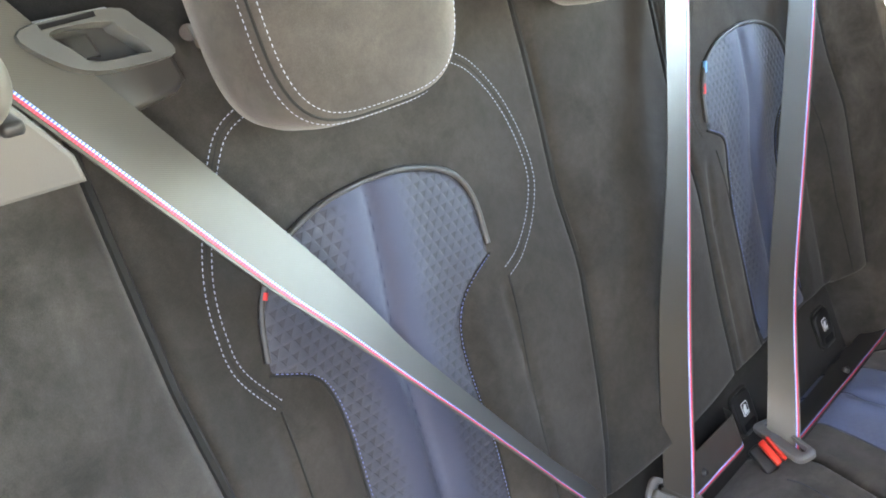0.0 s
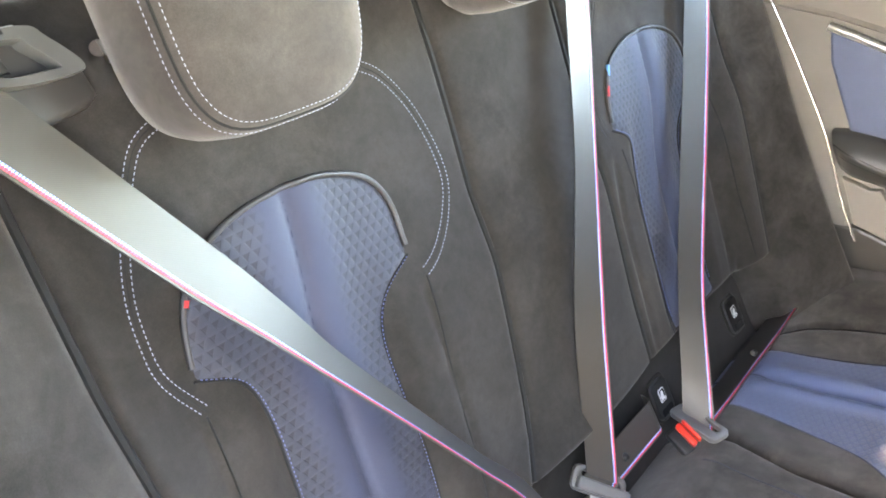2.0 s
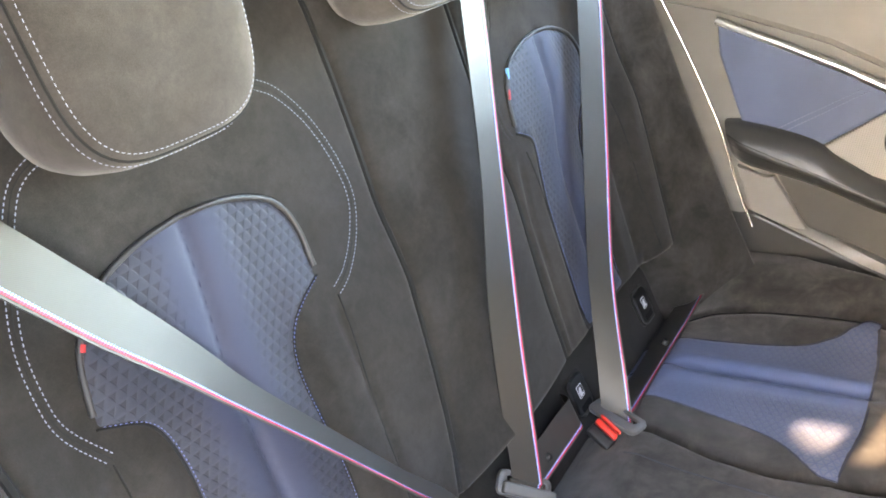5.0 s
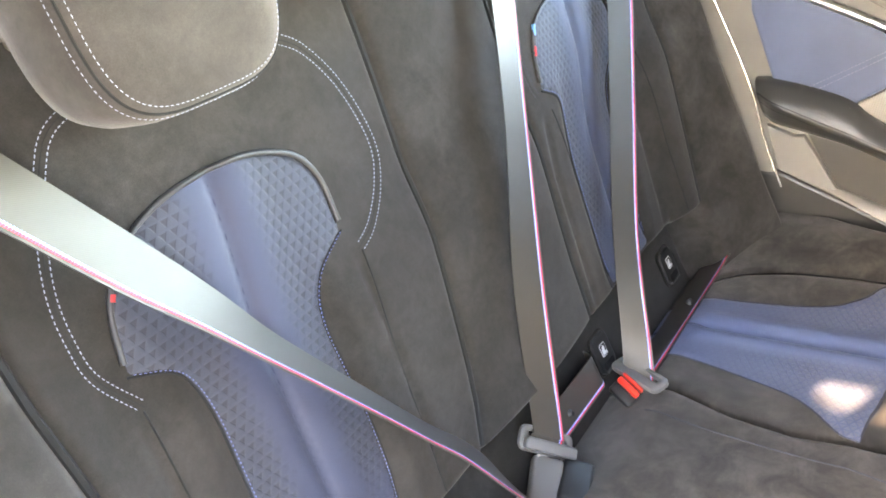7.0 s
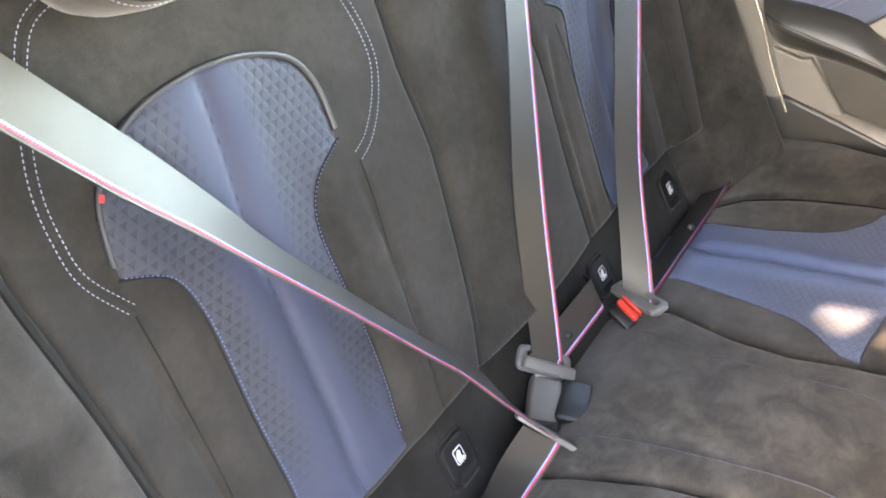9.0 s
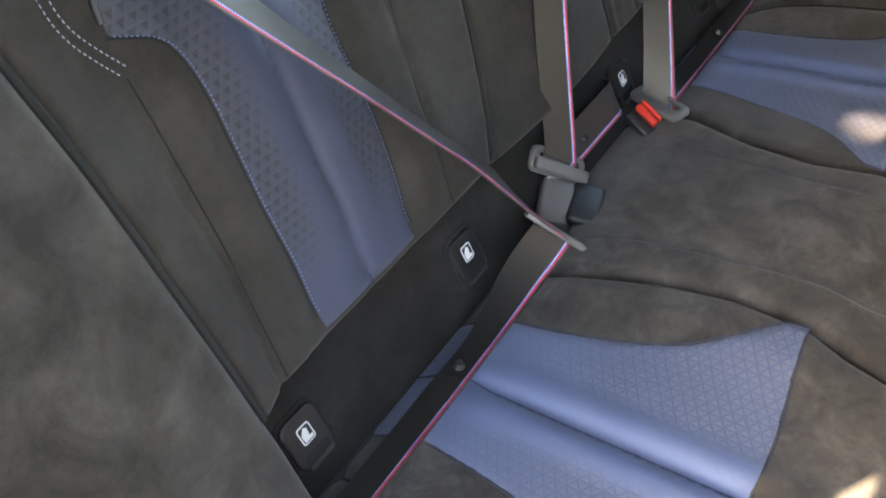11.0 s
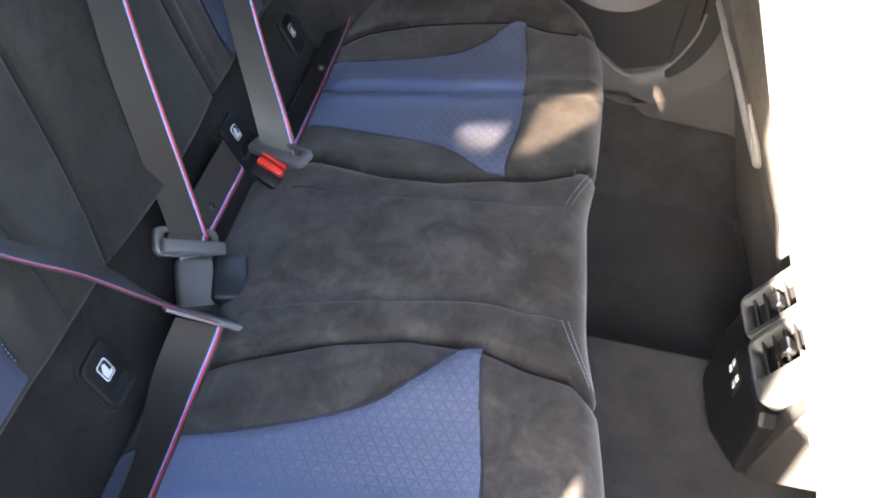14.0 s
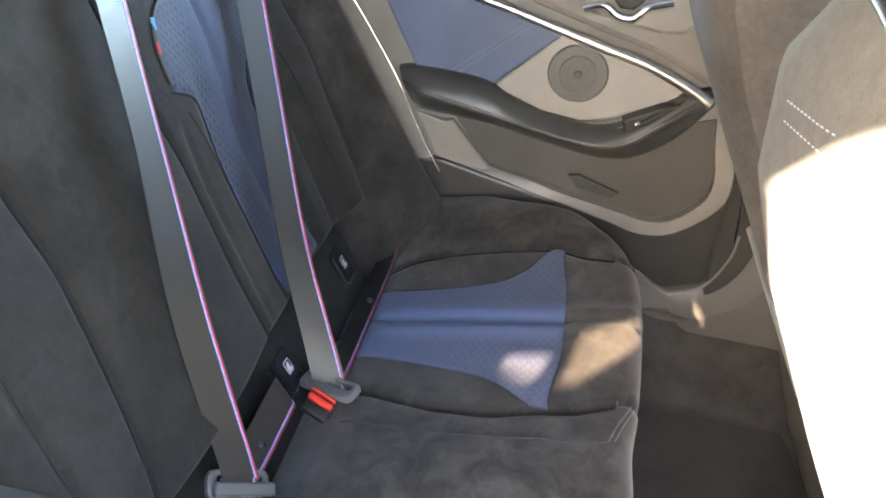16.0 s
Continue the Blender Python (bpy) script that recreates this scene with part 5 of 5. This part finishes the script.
def pocket_band():
    """The pocket's front wall: a faceted band that stands out from the door."""
    hi = spline([(-0.204, 0.520, 0), (-0.272, 0.513, 0), (-0.344, 0.500, 0), (-0.397, 0.491, 0), (-0.459, 0.480, 0), (-0.490, 0.475, 0), (-0.529, 0.482, 0), (-0.562, 0.508, 0), (-0.583, 0.538, 0), (-0.586, 0.576, 0), (-0.573, 0.630, 0), (-0.566, 0.668, 0)], 6)
    lo = spline([(-0.106, 0.526, 0), (-0.190, 0.512, 0), (-0.296, 0.489, 0), (-0.348, 0.478, 0), (-0.425, 0.459, 0), (-0.480, 0.445, 0), (-0.536, 0.453, 0), (-0.586, 0.490, 0), (-0.615, 0.528, 0), (-0.621, 0.565, 0), (-0.612, 0.607, 0), (-0.580, 0.672, 0)], 6)

    def fn(q, i):
        a, b = hi[int(i)], lo[int(i)]
        k = i / (len(hi) - 1)
        p = a + (b - a) * max(0.0, q)
        out = 0.020 * sm(0.0, 0.18, k) * (1 - 0.5 * sm(0.72, 1.0, k))
        return Vector((lerp([(-0.4, 0.697), (-0.05, 0.697 - out * 0.7), (0.0, 0.6945 - out), (0.85, 0.6935 - out), (0.93, 0.695 - out * 0.8), (1.0, 0.698)], q), p.x, p.y))
    return grid(fn, [-0.4, -0.2, -0.05, 0.0, 0.04, 0.45, 0.85, 0.93, 1.0], span(0, len(hi) - 1, len(hi) - 1))


attach(part("pocket_band", pocket_band(), BAND, None, "lighter grey band in front of the door pocket"), DOOR)
dplate("rear_trim", [(-0.066, 0.604), (-0.114, 0.595), (-0.130, 0.600), (-0.206, 0.520), (-0.187, 0.513), (-0.106, 0.527)], 0.688, 0.71, BAND, 0.003, 0, "lighter grey trim triangle")
dplate("pocket_lip", [(-0.344, 0.531), (-0.363, 0.535), (-0.400, 0.524), (-0.437, 0.513), (-0.424, 0.500), (-0.362, 0.511)], 0.688, 0.70, LOWDOOR, 0.003)
dplate("pull_handle_bowl", [(-0.319, 0.820), (-0.379, 0.808), (-0.443, 0.801), (-0.481, 0.807), (-0.528, 0.864), (-0.53, 0.94), (-0.30, 0.94)], 0.678, 0.70, SILVERP, 0.006)
dplate("handle_hollow", [(-0.352, 0.850), (-0.372, 0.832), (-0.392, 0.832), (-0.408, 0.850), (-0.418, 0.90), (-0.352, 0.90)], 0.6745, 0.69, BLACK, 0.003)
attach(part("door_handle", tube(spline([(0.670, -0.318, 0.826), (0.664, -0.345, 0.836), (0.660, -0.368, 0.824), (0.658, -0.393, 0.824), (0.659, -0.412, 0.842), (0.664, -0.447, 0.853)], 6), 0.0115, 12, False, 0.6), CHROME, None, "chrome door handle"), DOOR)
seal = spline([(0.672, 0.115, 0.87), (0.672, 0.050, 0.783), (0.670, -0.025, 0.675), (0.668, -0.078, 0.577), (0.664, -0.120, 0.510)], 8)
attach(part("edge_strip", tube(seal, 0.0020, 8), CHROME, None, "thin bright edge strip"), DOOR)


# ---- sill, pillars, roof and glazing that close the cabin ----
def wall(name, pts, x0, x1, mat, label, cat="trim", bev=0.006):
    ob = part(name, prism(pts, lambda y, z: Vector((x0, y, z)), lambda y, z: Vector((x1, y, z)), bev), mat, smooth=False)
    return tagged(ob, label, cat, kind="structure")


wall("trim_sill", [(-0.42, 0.300), (-0.50, 0.304), (-0.565, 0.285), (-0.620, 0.298), (-0.685, 0.339), (-0.722, 0.383), (-0.74, 0.46), (-0.735, 0.60), (-1.7, 0.60), (-1.7, 0.10), (-0.82, 0.10), (-0.80, 0.258), (-0.776, 0.266), (-0.700, 0.268), (-0.615, 0.270), (-0.596, 0.280), (-0.575, 0.302)], 0.662, 0.78, SILL, "grey plastic door sill trim", bev=0.0)
wall("trim_b_pillar", [(-0.63, 0.30), (-0.60, 1.00), (-0.62, 1.40), (-0.78, 1.40), (-0.98, 1.00), (-0.98, 0.30)], 0.690, 0.78, LOWDOOR, "charcoal B-pillar trim")
wall("trim_c_pillar", [(0.14, 0.98), (0.20, 1.42), (0.85, 1.42), (0.85, 0.30), (0.30, 0.30), (0.30, 0.98)], 0.672, 0.78, GREYP, "grey C-pillar trim")
wall("trim_near_c_pillar", [(0.075, 0.965), (0.13, 1.10), (0.23, 1.42), (0.62, 1.42), (0.62, 0.93), (0.22, 0.93)], -0.745, -0.690, TRIM_NEAR, "light grey C-pillar trim beside the belt")
tagged(part("trim_belt_panel", prism([(-0.576, 0.971), (-0.58, 0.988), (-0.592, 1.005), (-0.603, 1.02), (-0.617, 1.037), (-0.627, 1.049), (-0.646, 0.973)], lambda x, z: Vector((x, 0.15, z)), lambda x, z: Vector((x, 0.19, z)), 0.003), TRIM_NEAR, smooth=False), "pale grey trim panel under the belt guide", "trim", kind="structure")
guide = thing("belt_guide", (-0.628, 0.128, 1.02), "dark grey rounded belt guide on the C-pillar", "belt guide")
bm = bmesh.new()
bmesh.ops.create_uvsphere(bm, u_segments=28, v_segments=16, radius=1)
bmesh.ops.scale(bm, vec=(0.023, 0.027, 0.024), verts=bm.verts)
bmesh.ops.translate(bm, vec=(-0.637, 0.126, 1.049), verts=bm.verts)
attach(part("cap", bm, POCKET), guide)
attach(part("slot", box_bm((0.012, 0.040, 0.008), 0.003, 2, (-0.618, 0.140, 1.024)), BLACK), guide)
wall("window_1", [(0.20, 1.40), (0.14, 0.985), (-0.62, 0.985), (-0.62, 1.40)], 0.745, 0.750, GLASS, "clear rear door window", "window", 0.0).visible_shadow = False
wall("window_2", [(-0.74, 1.40), (-0.78, 0.985), (-1.6, 0.985), (-1.3, 1.40)], 0.745, 0.750, GLASS, "clear front door window", "window", 0.0).visible_shadow = False
wall("door_2", [(-0.80, 0.985), (-1.8, 0.985), (-1.8, 0.2), (-0.80, 0.2)], 0.71, 0.80, DARK, "dark closed front door", "car door")
wall("side_near", [(-0.86, 0.20), (-0.80, 1.44), (-1.3, 1.44), (-1.8, 0.985), (-1.8, 0.2)], -0.82, -0.74, DARK, "near side of the car body in front of the doorway", "car body")
ROOF = grid(lambda x, y: Vector((x, y, 1.44 - 0.05 * (abs(x) / 0.72) ** 3)), span(-0.72, 0.72, 24), span(-1.35, 0.75, 28))
bmesh.ops.solidify(ROOF, geom=ROOF.faces[:], thickness=-0.05)
roof = part("ceiling", ROOF, HEADLINER)
tagged(roof, "anthracite cloth headliner", "ceiling", kind="structure")
rear = part("wall_rear", box_bm((1.5, 0.06, 0.85), 0.01, 2, (0, 0.86, 0.55)), DARK)
tagged(rear, "dark tailgate lining behind the bench", "car body", kind="structure")
pane = part("window_3", prism([(-0.68, 0.0), (0.68, 0.0), (0.62, 1.0), (-0.62, 1.0)], lambda a, c: Vector((a, 0.86 - 0.12 * c, 0.975 + 0.45 * c)), lambda a, c: Vector((a, 0.863 - 0.12 * c, 0.977 + 0.45 * c))), TINTED, smooth=False)
tagged(pane, "dark tinted rear window above the tailgate", "window", kind="structure")
shelf = part("parcel_shelf", box_bm((1.28, 0.46, 0.02), 0.006, 2, (0, 0.58, 0.985)), DARK)
tagged(shelf, "dark parcel shelf behind the rear backrests", "parcel shelf")
# unseen windscreen; its strong tint is added to dim light on the backrests
screen = part("window_5", prism([(-0.66, 0.0), (0.66, 0.0), (0.58, 1.0), (-0.58, 1.0)], lambda a, c: Vector((a, -1.80 + 0.47 * c, 0.93 + 0.49 * c)), lambda a, c: Vector((a, -1.803 + 0.47 * c, 0.935 + 0.49 * c))), TINTED, smooth=False)
tagged(screen, "unseen windscreen above the dashboard, tint added to dim the front light", "window", kind="structure")
dash = part("wall_front", box_bm((1.5, 0.3, 0.75), 0.04, 3, (0, -1.75, 0.55)), DARK)
tagged(dash, "dark dashboard closing the cabin at the front", "dashboard", kind="structure")

# added unseen near body side: upright edge, small quarter opening and roof rail shape sunlight
SUN_EDGE = [(-0.15, 0.20), (-0.15, 0.50), (-0.165, 0.572), (-0.183, 0.666), (-0.200, 0.7525), (-0.240, 0.706), (-0.304, 0.644), (-0.330, 0.622), (-0.335, 0.850), (-0.290, 0.885), (-0.265, 0.950), (-0.20, 1.06), (-0.155, 1.255)]
# made-up opening that lets sun spots fall on the far seat
SUN_GAP = [(0.022, 1.030), (0.064, 0.967), (0.136, 0.958), (0.184, 0.966), (0.190, 0.985), (0.150, 1.015), (0.111, 1.035), (0.056, 1.064)]
wall("side_sun_block", SUN_EDGE + [(0.0545, 1.255)] + [SUN_GAP[7]] + SUN_GAP[:8] + [(0.0565, 1.255), (0.95, 1.255), (0.95, 0.20)], -0.815, -0.800, PAINT, "unseen near rear body side behind the doorway, edge added to shape the sun patch", "car body", 0.0)
# pane and bar are added only to dim and split those spots
wall("sun_spot_pane", [(0.0, 1.09), (0.0, 0.94), (0.21, 0.94), (0.21, 1.09)], -0.8085, -0.8065, TINTED, "unseen dark tinted pane added to dim the far sun spots", "window", 0.0)
wall("sun_spot_bar", [(0.088, 0.955), (0.114, 0.955), (0.142, 1.024), (0.114, 1.036)], -0.812, -0.803, PAINT, "unseen painted bar added to split the far sun spot", "car body", 0.0)
wall("roof_rail", [(-0.85, 1.35), (-0.40, 1.32), (-0.27, 1.292), (-0.20, 1.274), (-0.13, 1.250), (0.95, 1.255), (0.95, 1.46), (-0.85, 1.46)], -0.815, -0.78, PAINT, "painted roof rail above the doorway", "car body")
seal_line = spline([(-0.738, -0.130, 0.40), (-0.742, -0.120, 0.52), (-0.748, -0.055, 0.66), (-0.752, 0.025, 0.82), (-0.754, 0.085, 0.96)], 8)
# upstand added to this unseen side keeps sun off footwell and tunnel
wall("side_sun_block_low", [(-0.27, 0.10), (-0.27, 0.575), (-0.31, 0.610), (-0.333, 0.628), (-0.337, 0.768), (-0.372, 0.775), (-0.398, 0.752), (-0.406, 0.630), (-0.42, 0.62), (-0.86, 0.70), (-0.86, 0.10)], -0.815, -0.800, PAINT, "unseen near lower body side under the doorway, upstand added to block sun", "car body", 0.0)
tagged(part("trim_door_seal", tube(seal_line, 0.013, 10), TRIM_NEAR), "grey rubber door seal along the doorway edge", "door seal", kind="structure")

ground = part("ground", flip_out(grid(lambda x, y: Vector((x, y, -0.32)), span(-400, 400, 8), span(-400, 400, 8))), CONCRETE)
tagged(ground, "pale concrete ground under the car", "ground", kind="structure")
